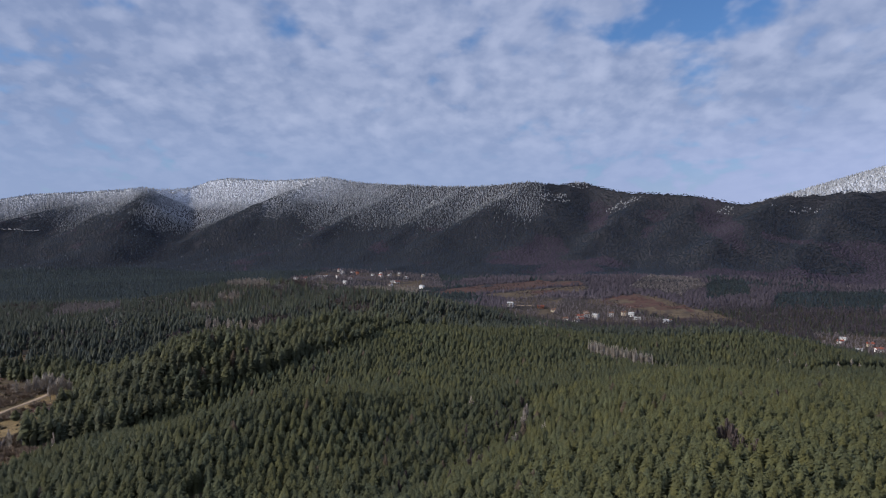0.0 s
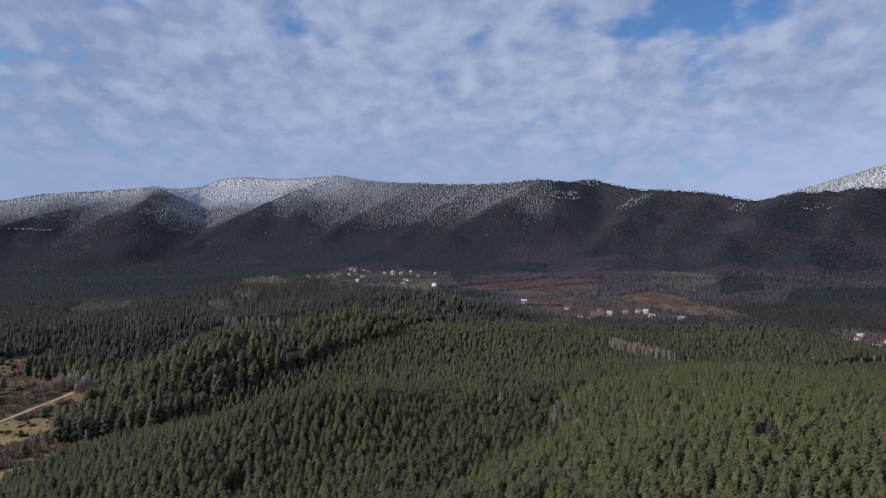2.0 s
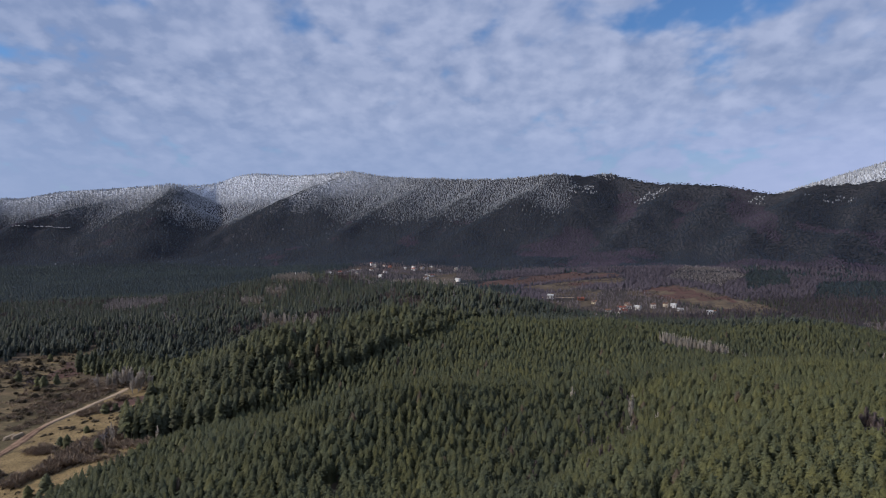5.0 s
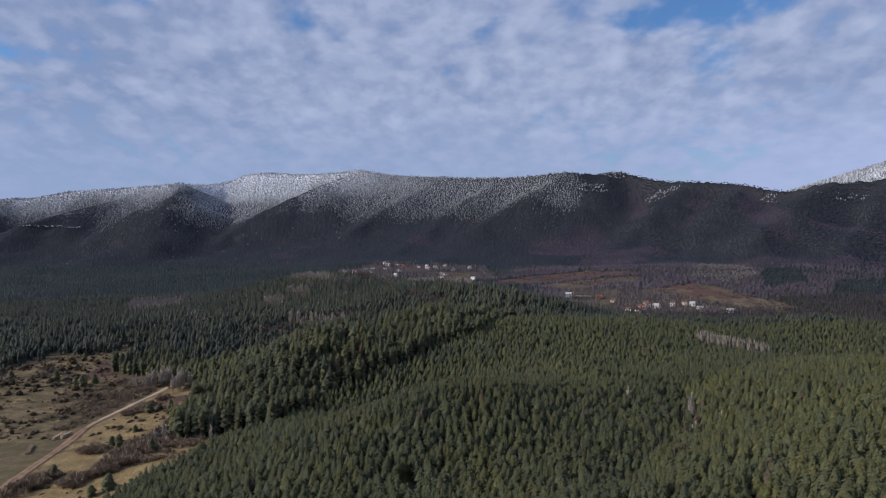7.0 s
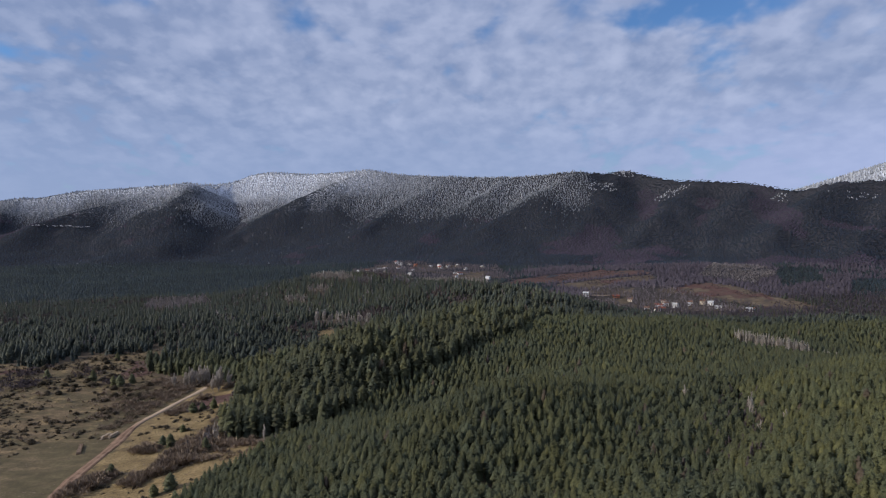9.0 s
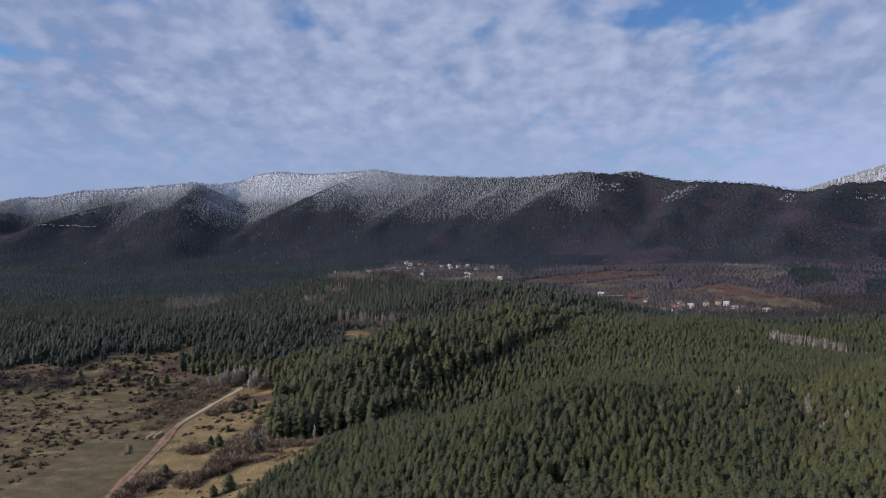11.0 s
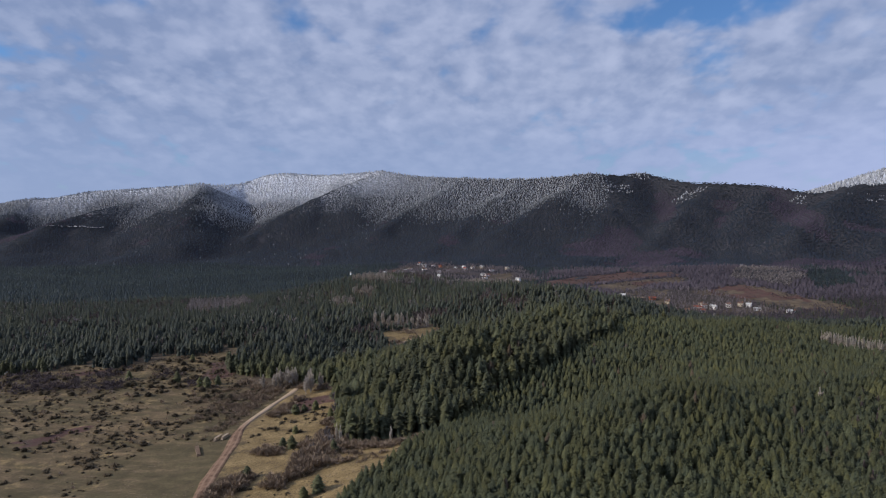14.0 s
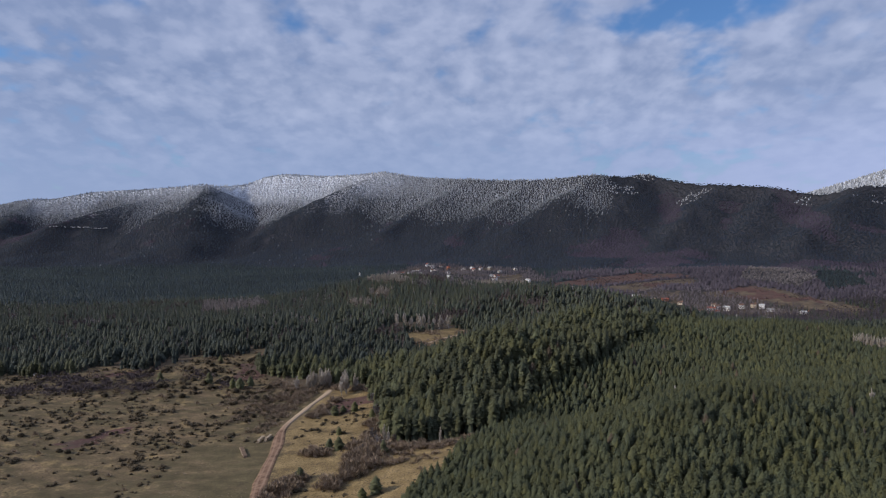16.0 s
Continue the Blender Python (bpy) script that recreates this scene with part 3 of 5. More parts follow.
def track(name, stops, width, label, narrow=0.0):
    """A dirt track that lies on the ground along a line of stops in the plan."""
    line = []
    P = [Vector((*p, 0)) for p in stops]
    P = [2 * P[0] - P[1]] + P + [2 * P[-1] - P[-2]]
    for a, b, c, d in zip(P, P[1:], P[2:], P[3:]):
        steps = max(2, int((c - b).length / 3))
        for i in range(steps):
            u = i / steps
            line.append(0.5 * (2 * b + (c - a) * u + (2 * a - 5 * b + 4 * c - d) * u * u + (3 * b - a - 3 * c + d) * u ** 3))
    verts, faces, across = [], [], []
    lanes = [-1.0, -0.7, -0.42, -0.15, 0.15, 0.42, 0.7, 1.0]
    sink = [-0.35, 0.14, 0.05, 0.13, 0.13, 0.05, 0.14, -0.35]
    for i, p in enumerate(line):
        t = (line[min(i + 1, len(line) - 1)] - line[max(i - 1, 0)]).normalized()
        w = width * (1 + 0.22 * float(grain(p.x, p.y, 14, 31, 2))) * (1 - narrow * float(step(352, 372, p.y)))
        for q, s in zip(lanes, sink):
            vx, vy = p.x + t.y * q * w / 2, p.y - t.x * q * w / 2
            verts.append((vx, vy, float(height(vx, vy)) + 0.34 + s))
            across.append(q)
    k = len(lanes)
    for i in range(len(line) - 1):
        for j in range(k - 1):
            faces.append((i * k + j, i * k + j + 1, (i + 1) * k + j + 1, (i + 1) * k + j))
    ob = mesh_object(name, verts, faces, DIRT, smooth=True)
    at = ob.data.attributes.new("across", "FLOAT", "POINT")
    at.data.foreach_set("value", np.array(across, np.float32))
    return tagged(ob, label, "dirt road", kind="structure")


track("road", ROAD, 6.0, "rutted red-brown dirt track across the dry pasture", 0.36)
track("road", [(-149, 632), (-164, 624), (-184, 602), (-198, 578)], 4.0, "pale sandy track through a forest clearing")
track("road", [(55, 1010), (75, 1030), (104, 1046), (140, 1052)], 5.0, "pale gravel lane to the hamlet")


# ---------------------------------------------------------------- trees
GOLDEN = 2.39996


def conifer(rng, tiers, sides, boughs=0, full=0.42, low=0.06, fat=0.45, shell=1.0, blade=1.0):
    """A conifer one high and one in radius: uneven skirts of branches one above the other, with loose boughs sticking out. Places and triangles."""
    v, f = [], []
    rings = []
    for k in range(tiers):
        u = low + (0.9 - low) * k / tiers
        r = (1.0 - max(0.0, (u - fat) / (1.0 - fat))) ** full * (0.72 + 0.28 * min(1.0, (u + 0.12) / fat))
        rings.append((u, r))
        if k < tiers - 1:
            rings.append((u + (0.9 - low) / tiers * 0.82, r * 0.60))
    for i, (u, r) in enumerate(rings):
        a0, skirt = rng.random() * 6.3, i % 2 == 0
        for j in range(sides):
            a = a0 * 0.12 + 2 * math.pi * (j + 0.5 * (i % 2) + 0.35 * (rng.random() - 0.5)) / sides
            k = shell * r * ((0.6 + 0.75 * rng.random()) if skirt else (0.75 + 0.5 * rng.random()))
            v.append((math.cos(a) * k, math.sin(a) * k, u + (0.07 if skirt else 0.04) * (rng.random() - 0.5) - (0.03 if skirt else 0.0)))
    v.append((0.1 * (rng.random() - 0.5), 0.1 * (rng.random() - 0.5), 1.0))
    n_r = len(rings)
    for i in range(n_r - 1):
        for j in range(sides):
            p, q = i * sides + j, i * sides + (j + 1) % sides
            f += [(p, q, p + sides), (q, q + sides, p + sides)]
    f += [((n_r - 1) * sides + j, (n_r - 1) * sides + (j + 1) % sides, n_r * sides) for j in range(sides)]
    for i in range(boughs):
        u = 0.3 + 0.66 * ((i + rng.random()) / boughs) ** 0.9
        r = (1.0 - max(0.0, (u - fat) / (1.0 - fat))) ** full * (1.0 + 0.35 * rng.random())
        a, half, dip = i * GOLDEN + rng.random(), blade * (0.75 + 0.4 * rng.random()), 0.05 * (rng.random() - 0.25)
        k = len(v)
        for da, rr, zz in ((-half, 0.55 * r, u + 0.035 * rng.random()), (half, 0.55 * r, u + 0.035 * rng.random()), (0.0, r, u - dip)):
            v.append((math.cos(a + da) * rr, math.sin(a + da) * rr, zz))
        f.append((k, k + 1, k + 2))
    return np.array(v), np.array(f)


def bare(rng, twigs_, trunk=True, spread_=1.0, broad=1.0, reach=0.16):
    """A leafless crown one high and one in radius: thin blades that fan up and out, with gaps."""
    v, f = [], []
    if trunk:
        for j in range(3):
            a = 2.1 * j
            v += [(0.06 * math.cos(a), 0.06 * math.sin(a), 0.0), (0.06 * math.cos(a + 2.1), 0.06 * math.sin(a + 2.1), 0.0), (0, 0, 0.75)]
            f.append((3 * j, 3 * j + 1, 3 * j + 2))
    for i in range(twigs_):
        a = i * GOLDEN
        u0 = 0.18 + 0.6 * rng.random()
        u1 = min(1.0, u0 + reach + 0.25 * rng.random())
        r1 = spread_ * (0.35 + 0.65 * rng.random()) * math.sin(math.pi * min(0.95, 0.12 + 0.8 * u1)) ** 0.6
        r0 = 0.25 * r1
        w = (0.08 + 0.07 * rng.random()) * broad
        c, s = math.cos(a), math.sin(a)
        k = len(v)
        tx, ty = -s * w, c * w
        m0 = 0.62
        mx, my, mz = (r0 + (r1 - r0) * m0) * c, (r0 + (r1 - r0) * m0) * s, u0 + (u1 - u0) * m0
        v += [(r0 * c, r0 * s, u0), (mx + tx, my + ty, mz + 0.03), (r1 * c, r1 * s, u1)]
        f.append((k, k + 1, k + 2))
    return np.array(v), np.array(f)


def thorn(rng, twigs_, lumps=3, broad=1.0):
    """A round leafless bush one high and one in radius: fine twigs that point outwards from several lumps."""
    v, f = [], []
    for i in range(lumps):
        a, off, size = i * GOLDEN + rng.random(), 0.0 if i == 0 else 0.35 + 0.3 * rng.random(), 0.8 if i == 0 else 0.45 + 0.3 * rng.random()
        cx, cy = off * math.cos(a), off * math.sin(a)
        for j in range(twigs_ // lumps):
            b, up = j * GOLDEN + rng.random(), rng.random() ** 0.8
            flat = math.sqrt(1 - up * up)
            far = size * (0.72 + 0.4 * rng.random())
            near, w = far * (0.35 + 0.3 * rng.random()), size * broad * (0.05 + 0.05 * rng.random())
            c, n = math.cos(b), math.sin(b)
            k = len(v)
            for q, side in ((near, -w), (0.5 * (near + far), w), (far, 0.0)):
                v.append((cx + c * flat * q - n * side, cy + n * flat * q + c * side, 0.04 + up * q * 1.2 + 0.5 * abs(side)))
            f.append((k, k + 1, k + 2))
    return np.array(v), np.array(f)


def ragged(rng, twigs_, limbs, spread_=1.0, broad=1.0, reach=0.16):
    """A leafless crown of several limbs, each with its own fan of twigs and its own height."""
    V, F, k = [], [], 0
    for i in range(limbs):
        v, f = bare(rng, twigs_ // limbs, False, 0.5 + 0.25 * rng.random(), broad, reach)
        a, off, tall = i * GOLDEN, spread_ * (0.15 + 0.45 * rng.random()) * (i > 0), 1.0 if i == 0 else 0.6 + 0.35 * rng.random()
        V.append(v * (1, 1, tall) + np.outer(v[:, 2], (off * math.cos(a), off * math.sin(a), 0.0)))
        F.append(f + k)
        k += len(v)
    return np.concatenate(V), np.concatenate(F)


def forest(name, templates, x, y, h, r, tint, mat, label, category, rng, sink=0.2, smooth=False):
    """Many trees in one mesh of stuff, each turned, tilted and sized on its own, with its tint."""
    z = height(x, y) - sink
    pick = rng.integers(0, len(templates), len(x))
    turn = rng.random(len(x)) * 2 * np.pi
    lean = rng.normal(0, 0.03, (len(x), 2))
    V, F, T, base = [], [], [], 0
    for i, (tv, tf) in enumerate(templates):
        s = np.nonzero(pick == i)[0]
        if not len(s):
            continue
        c, sn = np.cos(turn[s])[:, None], np.sin(turn[s])[:, None]
        vx, vy, vz = tv[None, :, 0] * r[s, None], tv[None, :, 1] * r[s, None], tv[None, :, 2] * h[s, None]
        X = vx * c - vy * sn + x[s, None] + lean[s, :1] * vz
        Y = vx * sn + vy * c + y[s, None] + lean[s, 1:] * vz
        V.append(np.stack([X, Y, vz + z[s, None]], -1).reshape(-1, 3))
        F.append((tf[None] + (np.arange(len(s)) * len(tv))[:, None, None]).reshape(-1, 3) + base)
        T.append(np.repeat(tint[s], len(tv)))
        base += len(s) * len(tv)
    ob = mesh_object(name, np.concatenate(V), np.concatenate(F), mat, smooth=smooth)
    ob.data.attributes.new("tint", "FLOAT", "POINT").data.foreach_set("value", np.concatenate(T).astype(np.float32))
    return tagged(ob, label, category, kind="stuff")


def scatter(rng, x0, x1, y0, y1, gap, jitter=0.42):
    """Places on a shaken grid."""
    X, Y = np.meshgrid(np.arange(x0, x1, gap), np.arange(y0, y1, gap))
    X = X + (np.arange(X.shape[0]) % 2)[:, None] * gap / 2
    X, Y = X.ravel(), Y.ravel()
    X = X + rng.uniform(-jitter, jitter, X.size) * gap
    return X, Y + rng.uniform(-jitter, jitter, Y.size) * gap


def in_sight(x, y, margin=40):
    """The wedge of country that the flight looks over; beyond it the woods are left out."""
    return (x < 0.66 * y + margin) & (x > -170 - 0.66 * y - margin) & (y > 120)


rng = np.random.default_rng(5)
PR = random.Random(7)

# which wood grows where
MATURE = [(-180, 312), (-156, 322), (-138, 345), (-120, 372), (-88, 385), (-60, 420), (-30, 470), (60, 520), (140, 560), (400, 640), (700, 900), (-1300, 1500), (-1300, 420), (-560, 440), (-480, 470), (-350, 590), (-226, 440), (-218, 402), (-208, 370), (-204, 345), (-198, 323)]
POPLARS = [(84, 470), (96, 446), (124, 422), (146, 420), (146, 432), (128, 444), (104, 470)]
GREY_A = [(-238, 648), (-196, 646), (-172, 658), (-160, 680), (-228, 690)]
GREY_B = [(-304, 446), (-274, 434), (-224, 424), (-222, 440), (-262, 462), (-296, 478)]
GREY_C = [(205, 420), (300, 480), (330, 455), (250, 400)]
BROWN = [(-330, 1080), (-250, 1050), (-60, 1100), (-20, 1180), (-93, 1196), (-200, 1230), (-350, 1270)]
BROWN_B = [(-475, 840), (-513, 960), (-431, 940), (-395, 860)]
PALE_A = [(-282, 912), (-258, 902), (-228, 905), (-226, 945), (-250, 960), (-284, 950)]
PALE_B = [(-150, 1120), (-96, 1110), (-44, 1120), (-40, 1190), (-92, 1196), (-150, 1196)]
PALE_C = [(-292, 800), (-268, 792), (-262, 818), (-288, 826)]
PALE_D = [(-274, 846), (-250, 840), (-244, 868), (-270, 872)]
PALES = (PALE_A, PALE_B, PALE_C, PALE_D)
GREY_D = [(311, 1184), (375, 1095), (440, 1180), (455, 1280), (397, 1340)]
PLOT_A = [(400, 1069), (478, 1263), (549, 1277), (486, 1108)]
PLOT_B = [(455, 966), (530, 1125), (779, 1237), (601, 953)]


def woods_open(x, y):
    return open_ground(x, y) | any_of((MEADOWS, PASTURE, BRACKEN, BRACKEN_B, GREEN, VILLAGE, HAMLET, EASTVILLE) + PALES, x, y)


def bare_woods(x, y):
    """Where leafless broadleaves grow between the conifers."""
    mid = (grain(x, y, 95, 41, 3) > 0.36) & (y > 560) & (y < 1100) & (grain(x, y, 30, 42, 2) > 0.0)
    east = (rng.random(np.shape(x)) < 0.55) & (x > 100) & (y > 935 - 0.5 * (x - 100) + 25 * grain(x, y, 60, 49, 2))
    return any_of((POPLARS, GREY_A, GREY_B, GREY_C, BROWN, BROWN_B), x, y) | mid | east


# the young plantation on the near hill
x, y = scatter(rng, -200, 420, 120, 520, 2.8)
young = ~inside(MATURE, x + 6 * grain(x, y, 20, 43), y + 6 * grain(x, y, 20, 44)) & ~woods_open(x, y) & ~bare_woods(x, y) & in_sight(x, y) & (grain(x, y, 20, 45, 2) > -0.70) & ((np.abs(x - gully_x(y)) > 3.5) | (y > 310) | (rng.random(x.size) < 0.7))
for cx, cy, rr in ((81, 189, 4.6), (82, 198, 4.0), (84, 207, 4.2), (125, 262, 4.0), (120, 258, 3.0)):
    young &= (x - cx) ** 2 + (y - cy) ** 2 > rr ** 2
x, y = x[young], y[young]
h = 7.4 + 1.6 * grain(x, y, 35, 46) + rng.normal(0, 0.75, x.size)
r = np.maximum(1.82 + 0.1 * (h - 7.4) + rng.normal(0, 0.27, x.size), 0.9)
# lighter tint from gully to crest: the spur's sunlit side put into the colour
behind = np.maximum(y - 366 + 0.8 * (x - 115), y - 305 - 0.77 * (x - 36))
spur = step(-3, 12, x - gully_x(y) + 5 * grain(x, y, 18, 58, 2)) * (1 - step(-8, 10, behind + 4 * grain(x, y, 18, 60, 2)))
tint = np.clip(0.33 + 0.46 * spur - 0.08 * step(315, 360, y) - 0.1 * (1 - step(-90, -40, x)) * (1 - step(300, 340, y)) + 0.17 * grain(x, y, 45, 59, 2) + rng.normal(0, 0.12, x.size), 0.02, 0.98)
near = (x > -65) & (x < 15) & (y > 168) & (y < 187)
NEAR_TREES = list(zip(x[near], y[near], h[near], r[near], tint[near]))
s = ~near
close = y < 330
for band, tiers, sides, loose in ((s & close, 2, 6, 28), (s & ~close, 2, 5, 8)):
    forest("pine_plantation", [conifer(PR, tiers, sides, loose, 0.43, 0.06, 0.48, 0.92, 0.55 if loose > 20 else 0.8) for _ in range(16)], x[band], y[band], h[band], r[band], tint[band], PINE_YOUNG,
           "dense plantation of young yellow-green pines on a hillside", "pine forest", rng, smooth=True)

# the same plantation goes on below the flight
x, y = scatter(rng, -340, 260, -150, 132, 6.4)
keep = ~in_sight(x, y) & ~inside(FIELD, x, y)
x, y = x[keep], y[keep]
k = x.size
forest("pine_plantation", [conifer(PR, 2, 4, 4) for _ in range(8)], x, y, 8.0 + rng.normal(0, 1.2, k), 3.4 + rng.normal(0, 0.3, k), np.clip(0.4 + rng.normal(0, 0.18, k), 0.02, 0.98), PINE_YOUNG,
       "dense plantation of young yellow-green pines on a hillside", "pine forest", rng, smooth=True)

# the old pines behind it
x, y = scatter(rng, -900, 700, 330, 1000, 3.8)
keep = (inside(MATURE, x + 6 * grain(x, y, 20, 43), y + 6 * grain(x, y, 20, 44)) | (y > 515) | (x < -226)) & ~woods_open(x, y) & in_sight(x, y)
keep &= (y < 500) | ((rng.random(x.size) > 0.08) & (grain(x, y, 13, 82, 2) > -0.42))
x, y = x[keep], y[keep]
leafless = bare_woods(x, y) | ((y > 560) & (rng.random(x.size) < 0.035 + 0.05 * (grain(x, y, 50, 83, 2) > 0.2)))
far_bare = leafless & ~inside(GREY_A, x, y) & ((y > 560) | inside(GREY_C, x, y))
xb, yb = x[far_bare], y[far_bare]
x, y = x[~leafless], y[~leafless]
plateau = step(0, 60, x) * step(410, 450, y)
h = 10.2 + 3.0 * grain(x, y, 40, 47) * (1 - 0.6 * plateau) + rng.normal(0, 2.7, x.size) * (1 - 0.6 * plateau) - 2 * step(460, 520, y) - 1 * step(600, 800, y) - 1.5 * plateau
h = h + 2.4 * (1 - step(360, 420, y)) * (x > -230)
h = h - 3.0 * (y > 455) * (y < 560) * (x > -250) * (x < -110) - 2.5 * (y >= 560) * (y < 650) * (x > -260) * (x < -190)
r = np.maximum(2.85 - 0.45 * step(460, 520, y) + 0.08 * (h - 12) + rng.normal(0, 0.35, x.size), 1.2)
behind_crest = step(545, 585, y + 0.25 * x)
# tint drops by place stand in for cloud shade and slopes turned from the sun
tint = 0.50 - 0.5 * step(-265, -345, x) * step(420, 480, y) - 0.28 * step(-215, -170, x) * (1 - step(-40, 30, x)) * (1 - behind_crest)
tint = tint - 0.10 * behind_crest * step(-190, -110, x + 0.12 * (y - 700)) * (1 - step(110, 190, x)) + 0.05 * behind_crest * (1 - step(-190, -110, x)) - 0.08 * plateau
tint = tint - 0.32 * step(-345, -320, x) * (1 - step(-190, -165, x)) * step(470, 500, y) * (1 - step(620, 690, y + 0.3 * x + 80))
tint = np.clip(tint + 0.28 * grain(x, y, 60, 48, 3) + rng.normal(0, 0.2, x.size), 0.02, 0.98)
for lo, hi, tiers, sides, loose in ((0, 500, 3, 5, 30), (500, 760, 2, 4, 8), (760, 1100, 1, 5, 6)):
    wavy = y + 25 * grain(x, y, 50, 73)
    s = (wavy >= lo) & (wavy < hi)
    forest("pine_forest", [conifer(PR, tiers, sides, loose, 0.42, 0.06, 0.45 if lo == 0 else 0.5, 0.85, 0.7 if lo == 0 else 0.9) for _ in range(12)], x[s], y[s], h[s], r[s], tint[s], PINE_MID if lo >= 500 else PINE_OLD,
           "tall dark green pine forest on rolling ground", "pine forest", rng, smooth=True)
thin = any_of((BROWN_B, GREY_C), xb, yb) | ((grain(xb, yb, 40, 80, 2) > 0.3) & (xb < 100))
for sel, mat, label in ((thin, TWIG_PALE, "leafless pale grey-brown trees among the pines"), (~thin & (xb > 100), TWIG_VALLEY, "leafless grey-purple woodland beside the hamlet"), (~thin & (xb <= 100), TWIG_BROWN, "leafless brown broadleaved trees among the pines")):
    k = sel.sum()
    forest("bare_wood", [bare(PR, 18, True, 1.0, 1.6) for _ in range(5)], xb[sel], yb[sel], 8.5 + rng.normal(0, 1.5, k), 2.4 + rng.normal(0, 0.3, k), rng.random(k), mat, label, "bare trees", rng)

# woods of the valley floor, farther off
x, y = scatter(rng, -1900, 1300, 1000, 1840, 6.3)
s, _ = rise(x, y)
keep = ~woods_open(x, y) & in_sight(x, y) & (s < 0.12)
x, y = x[keep], y[keep]
plots = any_of((PLOT_A, PLOT_B), x + 10 * grain(x, y, 40, 50), y)
broad = ~plots & (any_of((BROWN, BROWN_B, GREY_D), x, y) | (grain(x, y, 160, 51, 3) + 0.8 * step(-50, 150, x) - 0.5 * step(-280, -450, x) + rng.normal(0, 0.14, x.size) > 0.25))
FAR_PINES = [conifer(PR, 1, 4, 3, 0.5, 0.05, 0.5) for _ in range(6)]
FAR_BARE = [bare(PR, 16, False, 1.0, 2.0) for _ in range(6)]
FAR_CROWN = [conifer(PR, 1, 5, 2, 0.35, 0.05, 0.55) for _ in range(6)]
pale = any_of((BROWN, BROWN_B, GREY_D), x + 9 * grain(x, y, 25, 77, 2), y + 9 * grain(x, y, 25, 78, 2)) | ((x > 150) & (grain(x, y, 30, 79, 2) > 0.7))
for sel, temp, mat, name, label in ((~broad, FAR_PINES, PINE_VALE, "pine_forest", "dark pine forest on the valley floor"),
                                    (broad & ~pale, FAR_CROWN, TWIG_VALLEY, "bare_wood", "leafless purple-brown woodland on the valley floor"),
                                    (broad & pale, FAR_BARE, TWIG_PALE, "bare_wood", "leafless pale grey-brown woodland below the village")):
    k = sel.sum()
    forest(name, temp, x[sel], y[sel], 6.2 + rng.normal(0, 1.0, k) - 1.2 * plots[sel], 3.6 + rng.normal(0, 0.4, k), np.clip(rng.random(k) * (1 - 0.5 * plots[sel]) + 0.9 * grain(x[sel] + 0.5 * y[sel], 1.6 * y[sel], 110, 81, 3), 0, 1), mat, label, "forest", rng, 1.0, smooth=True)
# pale crowns of leafless trees in front of the village
x, y = scatter(rng, -300, -30, 780, 1200, 4.2)
keep = any_of(PALES, x + 5 * grain(x, y, 18, 71), y + 5 * grain(x, y, 18, 72))
keep = keep & ((y > 1000) | (rng.random(x.size) < 0.6))
x, y = x[keep], y[keep]
forest("bare_wood", [ragged(PR, 60, 4, 1.2, 0.7, 0.3) for _ in range(6)], x, y, 9 + rng.normal(0, 1.2, x.size), 3.0 + rng.normal(0, 0.4, x.size), rng.random(x.size), TWIG_MID,
       "leafless pale grey trees between the pines and the village", "bare trees", rng)
# bare garden trees round the houses
x, y = scatter(rng, -320, 600, 690, 1540, 6.5)
keep = (any_of((VILLAGE, HAMLET, EASTVILLE), x, y) & ~inside(GREEN, x, y) & (grain(x, y, 35, 54, 2) > -0.25)) | (any_of((MEADOWS, PASTURE, BRACKEN, BRACKEN_B), x, y) & (grain(x, y, 22, 57, 2) > 0.05))
x, y = x[keep], y[keep]
bushes = any_of((MEADOWS, PASTURE, BRACKEN, BRACKEN_B), x, y)
k = bushes.sum()
forest("scrub", FAR_BARE, x[bushes], y[bushes], 2.8 + rng.normal(0, 0.7, k), 2.7 + rng.normal(0, 0.6, k), rng.random(k), TWIG_BROWN, "brown leafless bushes dotted over the far meadows", "scrub", rng)
x, y = x[~bushes], y[~bushes]
forest("bare_wood", FAR_BARE, x, y, np.where(any_of((MEADOWS, PASTURE, BRACKEN), x, y), 2.0, 7.5) + rng.normal(0, 0.8, x.size), 2.6 + rng.normal(0, 0.4, x.size), rng.random(x.size), TWIG_GARDEN,
       "leafless fruit and garden trees round the village houses", "bare trees", rng)

# on the eastern face: leafless woods fill the hollows, conifers keep to the noses, snow lies on a few ledges
HOLLOWS = [[(679, 1810), (640, 1650), (629, 1588), (631, 1438)], [(700, 1530), (780, 1476), (900, 1430)], [(560, 1840), (530, 1760), (481, 1690)], [(425, 1900), (400, 1830)], [(640, 1300), (513, 1373)]]
NOSES = [[(330, 1980), (350, 1789), (330, 1650)], [(480, 1900), (428, 1715)], [(610, 1810), (565, 1720), (535, 1570)], [(880, 1630), (760, 1605)]]
SNOW_LEDGES = [(326, 2027, 55, 35), (495, 1946, 60, 30), (712, 1778, 26, 24), (811, 1688, 26, 20), (868, 1676, 42, 20), (404, 2121, 40, 22)]


